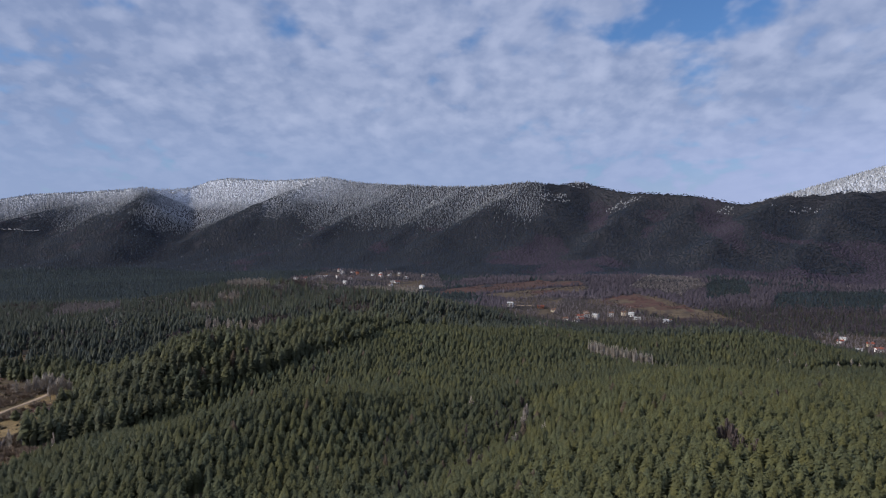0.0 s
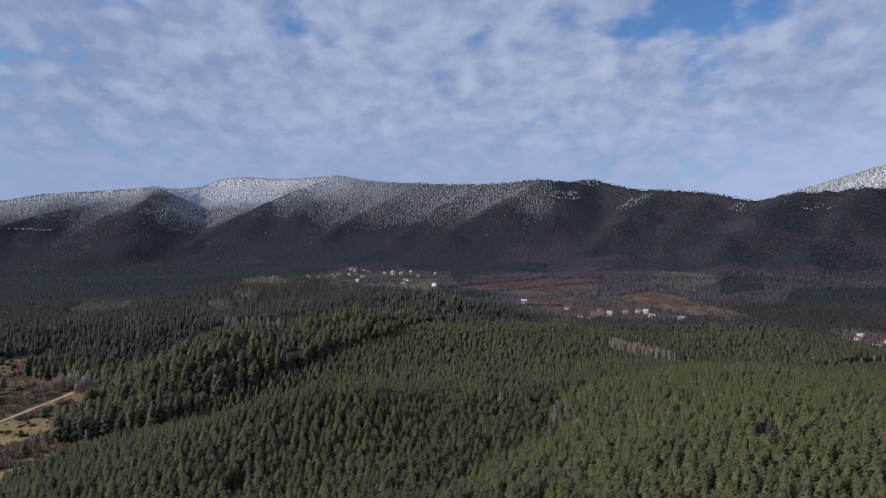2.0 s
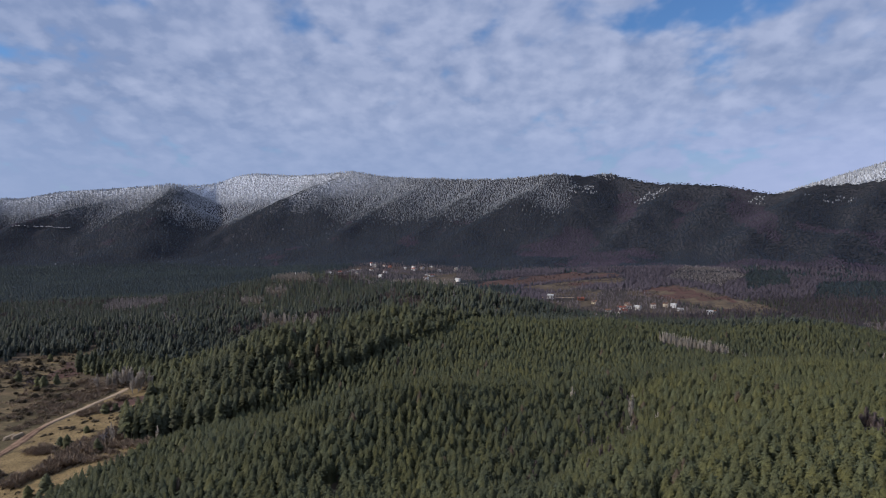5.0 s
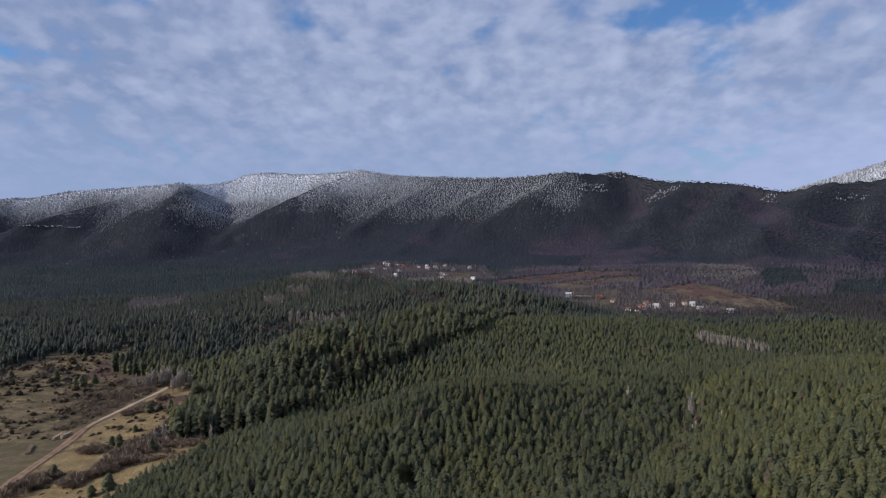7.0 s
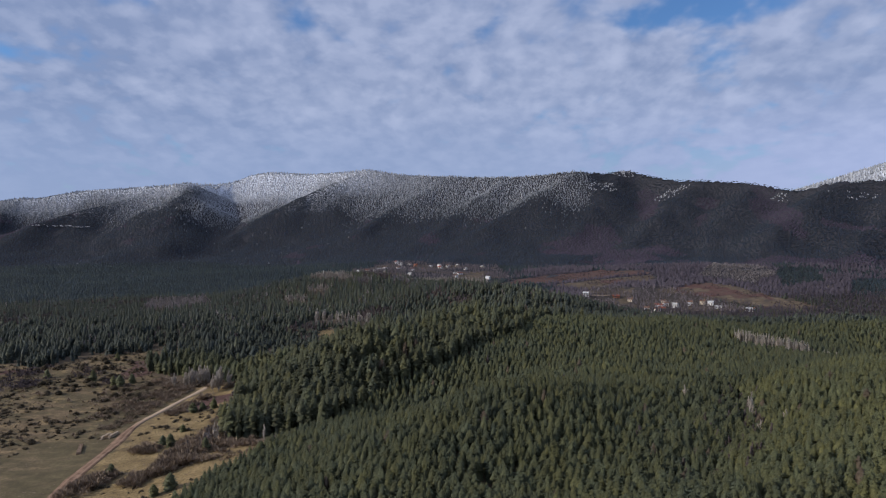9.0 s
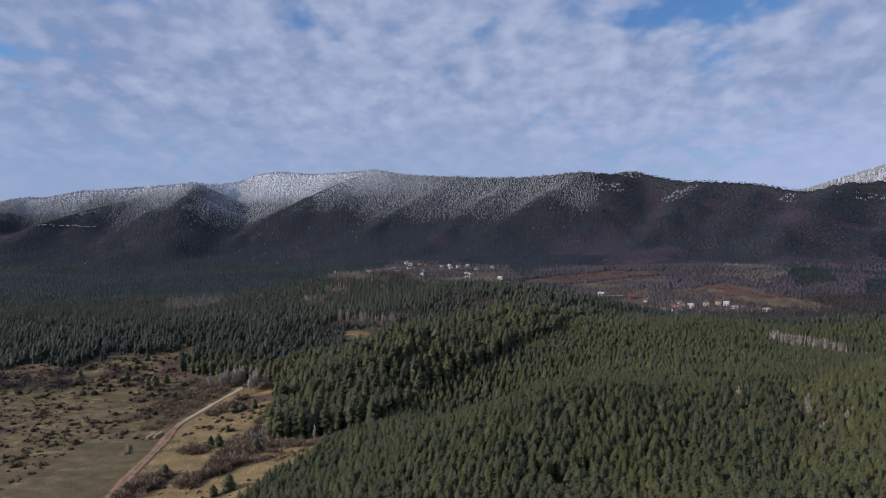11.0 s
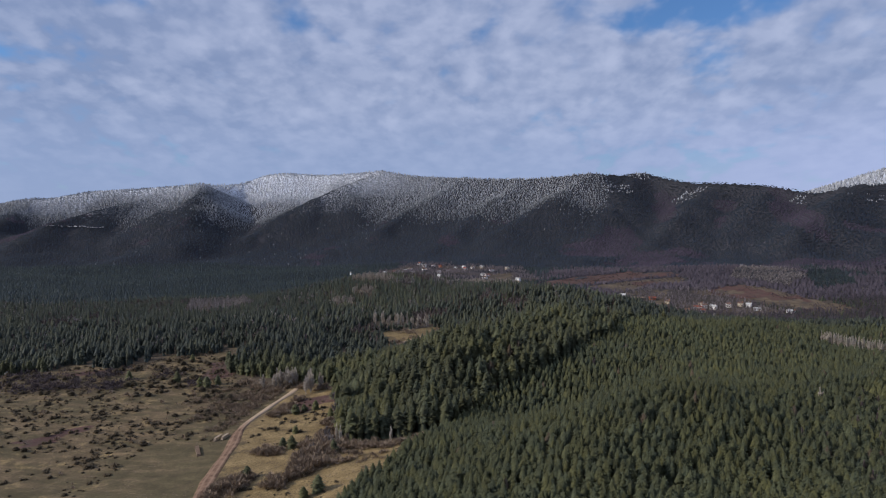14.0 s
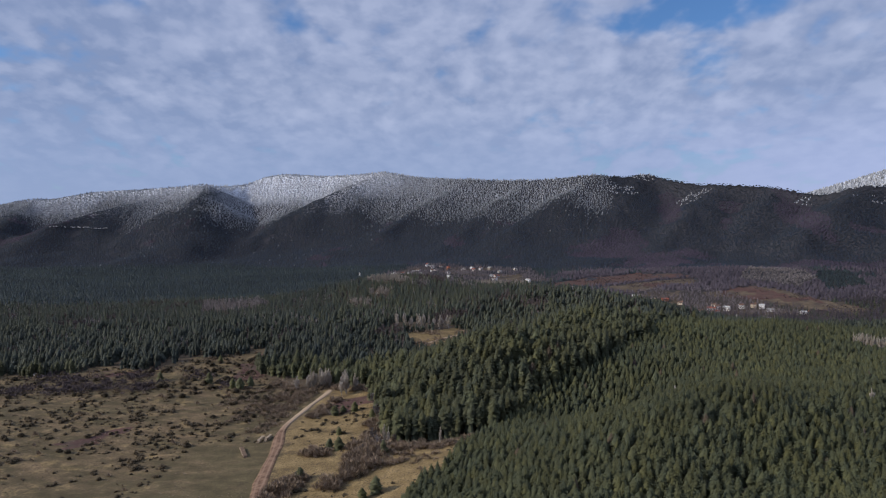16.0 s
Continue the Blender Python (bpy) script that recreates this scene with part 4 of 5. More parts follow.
def along(lines, x, y, width):
    """1 on any of the lines, falling to 0 over the width."""
    out = np.zeros(np.shape(x))
    for line in lines:
        for (ax, ay), (bx, by) in zip(line, line[1:]):
            u = np.clip(((x - ax) * (bx - ax) + (y - ay) * (by - ay)) / ((bx - ax) ** 2 + (by - ay) ** 2), 0, 1)
            out = np.maximum(out, np.exp(-((x - ax - u * (bx - ax)) ** 2 + (y - ay - u * (by - ay)) ** 2) / width ** 2))
    return out


# the mountain's woods: bare and dark below, rimed towards the crest
x, y = scatter(rng, -2300, 1900, 1180, 2780, 5.8)
s, yc = rise(x, y)
keep = (s >= 0.1) & (s < 1.05 - 0.03 * step(250, 350, x)) & in_sight(x, y, 80) & ~any_of((MEADOWS, PASTURE, BRACKEN, VILLAGE), x, y)
x, y, s = x[keep], y[keep], s[keep]
z = height(x, y)
proud = np.clip(z - np.interp(x, CREST[:, 0], CREST[:, 2]) * np.clip(s, 0, 1) ** (2.3 + 0.3 * step(-200, 600, x)), 0, 70)
frost = step(0.40, 0.98, s + 0.09 * grain(x, y, 150, 52, 3) - 0.0046 * proud) * (1 - 0.97 * step(180, 380, x))
frost = frost + 0.35 * np.exp(-((x + 790) / 150) ** 2 - ((y - 2470) / 170) ** 2) + 0.6 * np.exp(-((x + 785) / 80) ** 2 - ((y - 2320) / 120) ** 2) + 0.6 * np.exp(-((x + 850) / 75) ** 2 - ((y - 2270) / 110) ** 2) + 0.6 * np.exp(-((x + 900) / 50) ** 2 - ((y - 2300) / 150) ** 2) + 0.7 * np.exp(-((x - 425) / 35) ** 2 - ((y - 2150) / 40) ** 2) - 0.22 * step(-1130, -1300, x)
frost = frost + 0.12 * step(0.8, 1.0, s) * step(230, 280, z) + 0.95 * (grain(x, 2.5 * y, 14, 55, 2) > 0.10) * (sum(np.exp(-((x - a) / w) ** 2 - ((y - b) / d) ** 2) for a, b, w, d in SNOW_LEDGES) > 0.45)
frost = frost * (1 - 0.12 * step(-1130, -1300, x)) * (1 - 0.16 * step(-450, -250, x)) - 0.06 * step(-450, -250, x) * (1 - step(0.7, 0.85, s))
rimed = frost + rng.normal(0, 0.06, x.size) > 0.14 + 0.2 * step(150, 300, x)
east = step(-150, 150, x)
hollow = 1 - step(3, 20, proud + 5 * grain(x, y, 60, 74, 2))
leaning = 0.75 * grain(x - 0.4 * y, 0.6 * y, 150, 53, 3) + 0.35 * grain(x, y, 45, 75, 2) + 0.12 * east * step(0.1, 0.35, s) - 0.16 * step(0.5, 0.8, s) - 0.26 * (1 - step(-500, 0, x)) + 0.75 * along(HOLLOWS, x, y, 48) - 0.7 * along(NOSES, x, y, 52) + (0.62 * hollow - 0.34) * east - 0.5 * (x > 150) * step(0.84, 0.94, s)
broad = ~rimed & (leaning + rng.normal(0, 0.05, x.size) > 0.10 + 0.10 * east)
dark = ~rimed & ~broad
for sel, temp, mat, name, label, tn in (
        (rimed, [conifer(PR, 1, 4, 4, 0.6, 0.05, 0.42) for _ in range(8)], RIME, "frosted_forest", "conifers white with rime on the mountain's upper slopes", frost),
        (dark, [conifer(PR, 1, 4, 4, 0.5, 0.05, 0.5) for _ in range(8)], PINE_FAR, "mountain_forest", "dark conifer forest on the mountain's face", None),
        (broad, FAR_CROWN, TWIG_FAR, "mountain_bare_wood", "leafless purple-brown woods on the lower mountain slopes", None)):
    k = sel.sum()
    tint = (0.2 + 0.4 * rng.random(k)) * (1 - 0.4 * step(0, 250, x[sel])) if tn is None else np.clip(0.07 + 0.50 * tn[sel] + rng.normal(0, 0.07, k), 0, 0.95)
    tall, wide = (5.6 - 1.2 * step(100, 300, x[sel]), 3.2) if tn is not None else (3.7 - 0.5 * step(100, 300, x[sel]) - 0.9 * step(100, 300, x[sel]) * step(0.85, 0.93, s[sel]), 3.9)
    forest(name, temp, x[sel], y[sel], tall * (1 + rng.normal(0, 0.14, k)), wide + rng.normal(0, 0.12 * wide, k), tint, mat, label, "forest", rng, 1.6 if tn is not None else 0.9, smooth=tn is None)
# the farther mountain
x, y = scatter(rng, 1000, 2500, 2350, 3000, 12.0)
keep = in_sight(x, y, 60) & (rise(x, y)[0] > 1.15)
x, y = x[keep], y[keep]
k = x.size
forest("frosted_forest", [conifer(PR, 1, 4, 6, 0.6, 0.05, 0.42) for _ in range(5)], x, y, 10 + rng.normal(0, 2, k), 4.2 + rng.normal(0, 0.5, k), np.clip(0.62 + rng.normal(0, 0.15, k), 0, 0.95), RIME,
       "conifers white with rime on a farther mountain", "forest", rng, 1.0)


# ---------------------------------------------------------------- things
def part(name, v, f, mat, parent, label="", smooth=False, tint=None):
    """One mesh under a thing or a part."""
    ob = mesh_object(name, v, f, mat, parent, smooth, label)
    if tint is not None:
        ob.data.attributes.new("tint", "FLOAT", "POINT").data.foreach_set("value", np.full(len(ob.data.vertices), tint, np.float32))
    return ob


def thing(name, label, category, group=""):
    return tagged(new(name), label, category, group)


def at(x, y, turn=0.0, sx=1.0, sz=1.0, sink=0.0):
    """A pose on the ground, turned and sized."""
    return pose(x, y, float(height(x, y)) - sink, 0, 0, turn) @ Matrix.Diagonal((sx, sx, sz, 1))


def tube(points, radii, sides=6):
    """A tapered stem along points. Places and quads."""
    v, f = [], []
    for (px_, py_, pz_), r in zip(points, radii):
        v += [(px_ + r * math.cos(2 * math.pi * j / sides), py_ + r * math.sin(2 * math.pi * j / sides), pz_) for j in range(sides)]
    for i in range(len(points) - 1):
        f += [(i * sides + j, i * sides + (j + 1) % sides, (i + 1) * sides + (j + 1) % sides, (i + 1) * sides + j) for j in range(sides)]
    return v, f


def scatter_copies(kinds, spots):
    """Copies of each kind at its spots; the last spot takes the original."""
    for kind, ob in kinds.items():
        mine = [m for k, m in spots if k == kind]
        for m in mine[:-1]:
            copy_thing(ob, m)
        ob.matrix_basis = mine[-1]


# the pines that the flight passes nearest, tree by tree; each is built one metre in radius and one high
def pine_tree(tint):
    ob = thing("pine_tree", "young yellow-green pine with a dense pointed crown", "pine tree", "pines of the plantation")
    v, f = conifer(PR, 3, 6, 60, 0.43, 0.06, 0.48, 0.92, 0.5)
    part("crown", v, f, PINE_YOUNG, ob, smooth=True, tint=tint)
    tv, tf = tube([(0, 0, 0), (0.01, 0, 0.4), (0, 0.01, 0.9)], [0.08, 0.055, 0.015], 5)
    part("trunk", tv, tf, BARK_PINE, ob)
    return ob


PINES = {i: pine_tree(0.08 + 0.11 * i) for i in range(5)}
scatter_copies(PINES, [(i % 5, at(px_, py_, PR.random() * 360, r_, h_, 0.2)) for i, (px_, py_, h_, r_, q) in enumerate(NEAR_TREES[:300])])


# single conifers in the pasture and at its edge
def field_pine(tint, label):
    ob = thing("pine_tree", label, "pine tree", "pines in the pasture")
    v, f = conifer(PR, 5, 7, 50, 0.5, 0.03, 0.35)
    part("crown", v, f, PINE_OLD, ob, smooth=True, tint=tint)
    tv, tf = tube([(0, 0, 0), (0, 0.01, 0.5), (0, 0, 0.9)], [0.07, 0.05, 0.015], 5)
    part("trunk", tv, tf, BARK_PINE, ob)
    return ob


LONE = {i: field_pine(0.25 + 0.2 * i, "bushy dark green pine standing alone in the dry pasture") for i in range(3)}
SPOTS = [(-225, 328, 2.6, 6.5), (-230, 331, 2.0, 5.0), (-229, 353, 1.8, 4.0), (-237, 388, 2.8, 6.0), (-233, 392, 2.0, 4.5), (-226, 391, 2.2, 6.0), (-236, 292, 2.2, 5.5), (-201, 270, 2.8, 7.0), (-206, 266, 2.0, 5.0), (-202, 312, 2.2, 7.0),
         (-310, 452, 3.0, 8.0), (-316, 455, 2.4, 6.5), (-335, 465, 2.8, 8.0), (-305, 458, 2.4, 7.0), (-345, 520, 2.2, 6.0), (-199, 334, 2.0, 7.5), (-372, 474, 2.4, 6.5), (-214, 372, 2.0, 6.5)]
scatter_copies(LONE, [(i % 3, at(px_, py_, i * 77, r_, h_, 0.1)) for i, (px_, py_, r_, h_) in enumerate(SPOTS)])


# leafless shrubs: a haze of twigs
def shrub(twig_count, tint, green=False):
    if green:
        v, f = conifer(PR, 3, 7, twig_count, 0.5, 0.0, 0.35)
    else:
        v, f = thorn(PR, 2 * twig_count, 3, 1.1)
    ob = part("shrub", v, f, JUNIPER if green else SHRUB_TWIG, None, smooth=green, tint=tint)
    return tagged(ob, "low dark brown-green juniper bush on dry grass" if green else "leafless brown thorn bush on dry grass", "shrub", "bushes of the pasture")


SHRUBS = {0: shrub(90, 0.2), 1: shrub(110, 0.5), 2: shrub(100, 0.8), 3: shrub(80, 0.35), 4: shrub(34, 0.2, True), 5: shrub(34, 0.5, True), 6: shrub(40, 0.05, True)}
spots = []
sx_, sy_ = scatter(rng, -560, -170, 225, 592, 6.0, 0.5)
keep = inside(FIELD, sx_ + 3, sy_) & inside(FIELD, sx_ - 3, sy_) & in_sight(sx_, sy_, 10)
for qx, qy in zip(sx_[keep], sy_[keep]):
    road_x = float(np.interp(qy, [p[1] for p in ROAD], [p[0] for p in ROAD]))
    if abs(qx - road_x) < 6 or (qx > road_x - 46 and qx < road_x and qy < 352 and PR.random() < 0.9):
        continue
    west = qx < road_x
    dense = float(grain(qx, qy, 38, 61, 2)) + (0.18 if qy > 330 else -0.35) + (0.1 if qy > 430 else 0)
    if PR.random() > (0.45 + 0.8 * dense if west else 0.22 + 0.5 * dense):
        continue
    size = PR.choice((0.8, 1.0, 1.2, 1.5, 1.8)) * (1.25 if qy > 420 else 1)
    spots.append((PR.choice((0, 1, 2, 3, 6, 4, 5, 4, 5, 6)), at(qx, qy, PR.random() * 360, size * (1.0 + 0.5 * PR.random()), size * (1.1 + 0.5 * PR.random()), 0.05)))
PR.shuffle(spots)
# thickets along the track, the belt below the old pines, and the scrub at the far edge
TRACK_SCRUB = [(-243, 278, 5, 16, 3.8), (-240, 284, 5, 14, 3.8), (-237, 290, 4, 10, 3.4), (-237, 325, 4, 12, 3.4), (-232, 322, 4, 10, 3.2), (-250, 389, 3, 10, 3.2), (-246, 394, 3, 10, 3.2), (-244, 404, 3, 10, 3.2), (-241, 416, 3, 10, 3.4)]
BELT_SCRUB = [(-220, 283, 5, 12, 3.6), (-213, 291, 5, 14, 3.8), (-208, 298, 5, 14, 4.2), (-211, 308, 6, 18, 4.4), (-206, 318, 6, 18, 4.6), (-213, 324, 6, 14, 4.2), (-204, 332, 6, 14, 4.6), (-211, 345, 5, 12, 4.2), (-200, 344, 5, 10, 4.6), (-196, 322, 5, 8, 3.4), (-212, 364, 4, 8, 3.6), (-197, 300, 6, 8, 3.0), (-190, 318, 6, 10, 2.8), (-183, 296, 6, 6, 2.2), (-178, 313, 3, 10, 2.4), (-170, 317, 3, 10, 2.4), (-162, 322, 3, 10, 2.4), (-156, 326, 3, 8, 2.4), (-186, 318, 3, 8, 2.6)]
BANK_SCRUB = [(-268, 410, 5, 16, 2.8), (-270, 396, 5, 14, 2.4), (-272, 380, 5, 14, 2.2), (-277, 370, 5, 12, 2.2), (-266, 424, 6, 18, 3.4), (-262, 440, 6, 18, 3.6), (-285, 428, 9, 18, 2.4), (-300, 444, 10, 18, 2.4), (-275, 405, 9, 26, 2.8), (-285, 415, 10, 26, 2.6), (-290, 395, 10, 20, 2.4), (-275, 432, 8, 22, 3.2), (-305, 425, 10, 18, 2.4), (-255, 449, 5, 16, 3.0), (-244, 442, 5, 16, 3.0), (-232, 436, 4, 14, 3.0), (-222, 430, 3, 10, 2.6), (-266, 444, 4, 12, 3.0), (-215, 398, 3, 8, 2.4), (-212, 382, 3, 8, 2.4)]
FAR_SCRUB = [(-322, 462, 9, 14, 2.6), (-377, 458, 12, 22, 3.2), (-404, 460, 12, 24, 3.4), (-428, 456, 12, 24, 3.4), (-459, 456, 13, 24, 3.4), (-440, 480, 14, 22, 3.4), (-464, 500, 16, 22, 3.4), (-395, 490, 13, 20, 3.2), (-500, 446, 14, 20, 3.4), (-540, 430, 16, 16, 3.2), (-350, 480, 10, 12, 2.6)]
CLEARING_SCRUB = [(-188, 570, 7, 16, 3.4), (-198, 588, 7, 16, 3.6), (-180, 600, 9, 16, 3.2), (-160, 640, 8, 12, 3.4), (-190, 632, 8, 14, 3.6), (-288, 460, 7, 18, 2.8), (-276, 450, 5, 14, 3.0)]
scatter_copies(SHRUBS, spots[:290])
for clumps, thick, twig_count, thin, mat, up_by in ((TRACK_SCRUB + BELT_SCRUB, 2.0, 240, 0.8, SHRUB_TWIG, 1.0), (BANK_SCRUB + CLEARING_SCRUB, 1.9, 90, 1.2, SHRUB_TWIG, 0.9), (FAR_SCRUB, 2.4, 70, 1.4, TWIG_BROWN, 1.1)):
    sc = np.array([(tx + PR.gauss(0, sp * 0.55), ty + PR.gauss(0, sp * 0.6), size * (0.7 + 0.7 * PR.random())) for tx, ty, sp, count, size in clumps for _ in range(int(thick * count))])
    forest("scrub", [thorn(PR, twig_count, 4, thin) for _ in range(6)], sc[:, 0], sc[:, 1], sc[:, 2] * up_by, sc[:, 2] * 0.9, rng.random(len(sc)), mat,
           "leafless grey-brown thickets along the track and the forest edge", "scrub", rng, 0.5)

# low tussocks and brambles over the whole pasture
bx, by = scatter(rng, -580, -120, 200, 640, 2.6, 0.5)
road_near = np.abs(bx - np.interp(by, [p[1] for p in ROAD], [p[0] for p in ROAD])) < 5
keep = open_ground(bx, by) & in_sight(bx, by, 10) & ~road_near & (grain(bx, by, 9, 63, 2) + 0.35 * grain(bx, by, 45, 64, 2) + 0.15 * step(330, 420, by) > 0.24)
bx, by = bx[keep], by[keep]
low = 0.35 + 0.5 * rng.random(bx.size) ** 1.5
forest("brambles", [thorn(PR, 24, 2, 1.7) for _ in range(6)], bx, by, low * 1.0, low * 1.3, rng.random(bx.size) * 0.8, SHRUB_TWIG, "low brown brambles and tussocks dotted over the dry pasture", "brambles", rng, 0.05)


# more of the low bushes, too many to count: round, some in clumps
def bush_clump(lumps):
    """A low bush of several uneven lumps that grow into one another."""
    V, F, k = [], [], 0
    for i in range(lumps):
        v, f = conifer(PR, 1, 6, 12, 0.4, 0.0, 0.4)
        size, a, off = 0.45 + 0.4 * PR.random(), PR.random() * 6.3, 0.0 if i == 0 else 0.5 + 0.5 * PR.random()
        V.append(v * (size, size, size * (0.8 + 0.5 * PR.random())) + (off * math.cos(a), off * math.sin(a), 0.0))
        F.append(f + k)
        k += len(v)
    return np.concatenate(V), np.concatenate(F)


jx, jy = scatter(rng, -580, -170, 230, 600, 4.3, 0.5)
road_near = np.abs(jx - np.interp(jy, [p[1] for p in ROAD], [p[0] for p in ROAD])) < 8
mown = (jy < 350) & (jx > -305) & (jx < -255)
keep = open_ground(jx, jy) & ~inside(CLEARING, jx, jy) & in_sight(jx, jy, 10) & ~road_near & ~mown & (grain(jx, jy, 22, 66, 2) + 0.5 * grain(jx, jy, 7, 68, 1) + 0.28 * step(320, 400, jy) > 0.10) & ((jx < -262) | (rng.random(jx.size) < 0.35))
jx, jy = jx[keep], jy[keep]
low = np.clip(0.42 + 1.15 * rng.random(jx.size) ** 3.0 + 0.2 * grain(jx, jy, 30, 67), 0.35, 1.5)
forest("juniper_scrub", [bush_clump(1 + i % 4) for i in range(10)], jx, jy, low * (1.3 + 0.6 * rng.random(jx.size)), low * (1.3 + 0.6 * rng.random(jx.size)), rng.random(jx.size), JUNIPER, "low brown-green bushes dotted over the dry pasture", "scrub", rng, 0.05)


# leafless trees
def bare_tree(name, label, twig_count, mat, tint, slim, group, reach=0.25):
    ob = thing(name, label, "bare tree", group)
    v, f = ragged(PR, 4 * twig_count, 5, slim * 1.2, 0.45, reach)
    part("crown", v, f, mat, ob, tint=tint)
    part("trunk", *tube([(0, 0, 0), (0.02, 0.01, 0.45), (0, 0.02, 0.95)], [0.08, 0.055, 0.01], 5), BARK_GREY, ob)
    return ob


POPLAR = {i: bare_tree("poplar", "tall slim leafless pale grey poplar", 60, TWIG_GREY, 0.15 + 0.2 * i, 0.9, "poplar rows", 0.35) for i in range(3)}
BIRCH = {i: bare_tree("bare_tree", "leafless pale grey broadleaved tree among pines", 80, TWIG_GREY, 0.1 + 0.25 * i, 1.0, "bare trees") for i in range(3)}
BROWNISH = {i: bare_tree("bare_tree", "leafless reddish brown broadleaved tree among pines", 90, TWIG_BROWN, 0.5 + 0.2 * i, 1.0, "brown bare trees") for i in range(3)}
row = []
for i in range(140):
    u = (i + PR.random()) / 140
    row.append((i % 3, at(95 + 33 * u + PR.gauss(0, 0.8), 460 - 30 * u + PR.gauss(0, 1.6), i * 51, 0.75 + 0.4 * PR.random(), 8.8 + 2.6 * PR.random() - 3 * max(0, u - 0.75))))
for u in (1.07, 1.09, 1.12, 1.2, 1.22, 1.25, 1.33, 1.36, 1.38):
    row.append((0, at(95 + 33 * u, 460 - 30 * u + PR.gauss(0, 1.5), 70 * u, 0.7 + 0.3 * PR.random(), 6.5 + 2 * PR.random())))
for i in range(36):
    row.append((i % 3, at(PR.uniform(-226, -172), PR.uniform(656, 676), i * 40, 1.8 + PR.random(), 8 + 6 * PR.random())))
for i in range(14):
    row.append((i % 3, at(PR.uniform(210, 318), 440 + PR.gauss(0, 14), i * 40, 1.4 + 0.6 * PR.random(), 6.0 + 2 * PR.random())))
scatter_copies(POPLAR, row)
row = [(i % 3, at(-238 + PR.gauss(0, 3), 432 + PR.gauss(0, 3), i * 50, 2.6 + 1.2 * PR.random(), 10 + 4 * PR.random())) for i in range(9)]
row += [(i % 3, at(-259 + PR.gauss(0, 4.5), 449 + PR.gauss(0, 3), i * 50, 2.2 + PR.random(), 8.5 + 4 * PR.random())) for i in range(16)]
row += [
       (0, at(-203, 327, 0, 1.4, 11)), (1, at(-201, 325, 50, 1.2, 10)), (2, at(-176, 316, 50, 1.2, 9)), (0, at(34, 284, 40, 2.0, 11.5)), (1, at(32, 279, 10, 1.6, 10.5)), (0, at(27, 258, 40, 2.2, 9.0)), (1, at(12, 300, 70, 1.6, 8.5)), (2, at(-62, 335, 0, 1.8, 9)), (0, at(38, 262, 0, 1.6, 8))]
scatter_copies(BIRCH, row)
HAZEL = {i: bare_tree("bare_tree", "leafless grey-brown hazel in the thicket below the pines", 70, TWIG_PALE, 0.1 + 0.25 * i, 1.1, "hazels of the thicket") for i in range(2)}
row = [(i % 2, at(hx, hy, 40 * i, 2.8 + PR.random(), 5 + 2.5 * PR.random())) for i, (hx, hy) in enumerate(
    ((-197, 330), (-203, 338), (-210, 338), (-207, 330), (-201, 345), (-206, 360), (-212, 376), (-206, 322), (-212, 316), (-190, 332), (-208, 366), (-216, 398), (-199, 349)))]
scatter_copies(HAZEL, row)
row = [(0, at(84, 207, 0, 3.0, 8.5)), (1, at(80, 203, 90, 2.4, 7)), (2, at(82, 196, 40, 3.0, 7.5)), (0, at(81, 189, 70, 3.0, 7)), (1, at(84, 187, 20, 2.8, 6.5)), (2, at(79, 192, 20, 2.6, 6.5)), (1, at(83, 201, 20, 2.8, 8)), (0, at(125, 262, 0, 2.8, 8)), (1, at(121, 258, 0, 2.2, 7)), (2, at(-12, 225, 0, 1.8, 7)), (0, at(-20, 250, 0, 1.8, 8)),
       (1, at(45, 240, 0, 1.6, 7)), (2, at(-70, 380, 0, 2.2, 9)), (1, at(-40, 300, 0, 1.8, 8)), (0, at(5, 262, 0, 2.2, 8)), (2, at(9, 266, 0, 2.0, 8))]
for i in range(34):
    u = PR.random()
    row.append((i % 3, at(np.interp(u, [0, 0.4, 0.7, 1], [36, 25, 4, -16]) + PR.gauss(0, 5), np.interp(u, [0, 0.4, 0.7, 1], [305, 258, 234, 204]) + PR.gauss(0, 5), i * 33, 1.4 + 0.9 * PR.random(), 6.5 + 2.5 * PR.random())))
scatter_copies(BROWNISH, row)


# ---------------------------------------------------------------- timber stacks beside the track
def log_stack(x, y, turn, length, logs, rows, log_len, label, mat=LOGS):
    """Round logs laid side by side across the stack, in layers, with pale sawn ends."""
    ob = thing("log_stack", label, "timber stack", "timber stacks")
    d = length / logs
    for k in range(rows):
        for i in range(logs - k):
            r = d * 0.48 * (0.9 + 0.2 * PR.random())
            cx, cz, sh = (i - (logs - k - 1) / 2) * d, r + k * d * 0.85, PR.gauss(0, 0.08)
            ring = [(cx + r * math.cos(2 * math.pi * j / 8), cz + r * math.sin(2 * math.pi * j / 8)) for j in range(8)]
            v = [(a, -log_len / 2 + sh, b) for a, b in ring] + [(a, log_len / 2 + sh, b) for a, b in ring]
            log = part("log", v, [(j, (j + 1) % 8, 8 + (j + 1) % 8, 8 + j) for j in range(8)], mat, ob)
            for side in (0, 8):
                off = -0.01 if side == 0 else 0.01
                ev = [(cx, v[side][1] + off, cz)] + [(a, v[side][1] + off, b) for a, b in ring]
                part("sawn_end", ev, [(0, 1 + j, 1 + (j + 1) % 8) for j in range(8)], LOG_ENDS, log)
    ob.matrix_basis = at(x, y, turn)
    return ob


log_stack(-273.3, 335, 114, 15.0, 34, 3, 1.8, "long stack of sawn grey-brown logs on the grass")
log_stack(-269.4, 353.0, 84, 8.5, 18, 4, 1.3, "short stack of pale sawn logs beside the dirt track", LOGS_PALE)
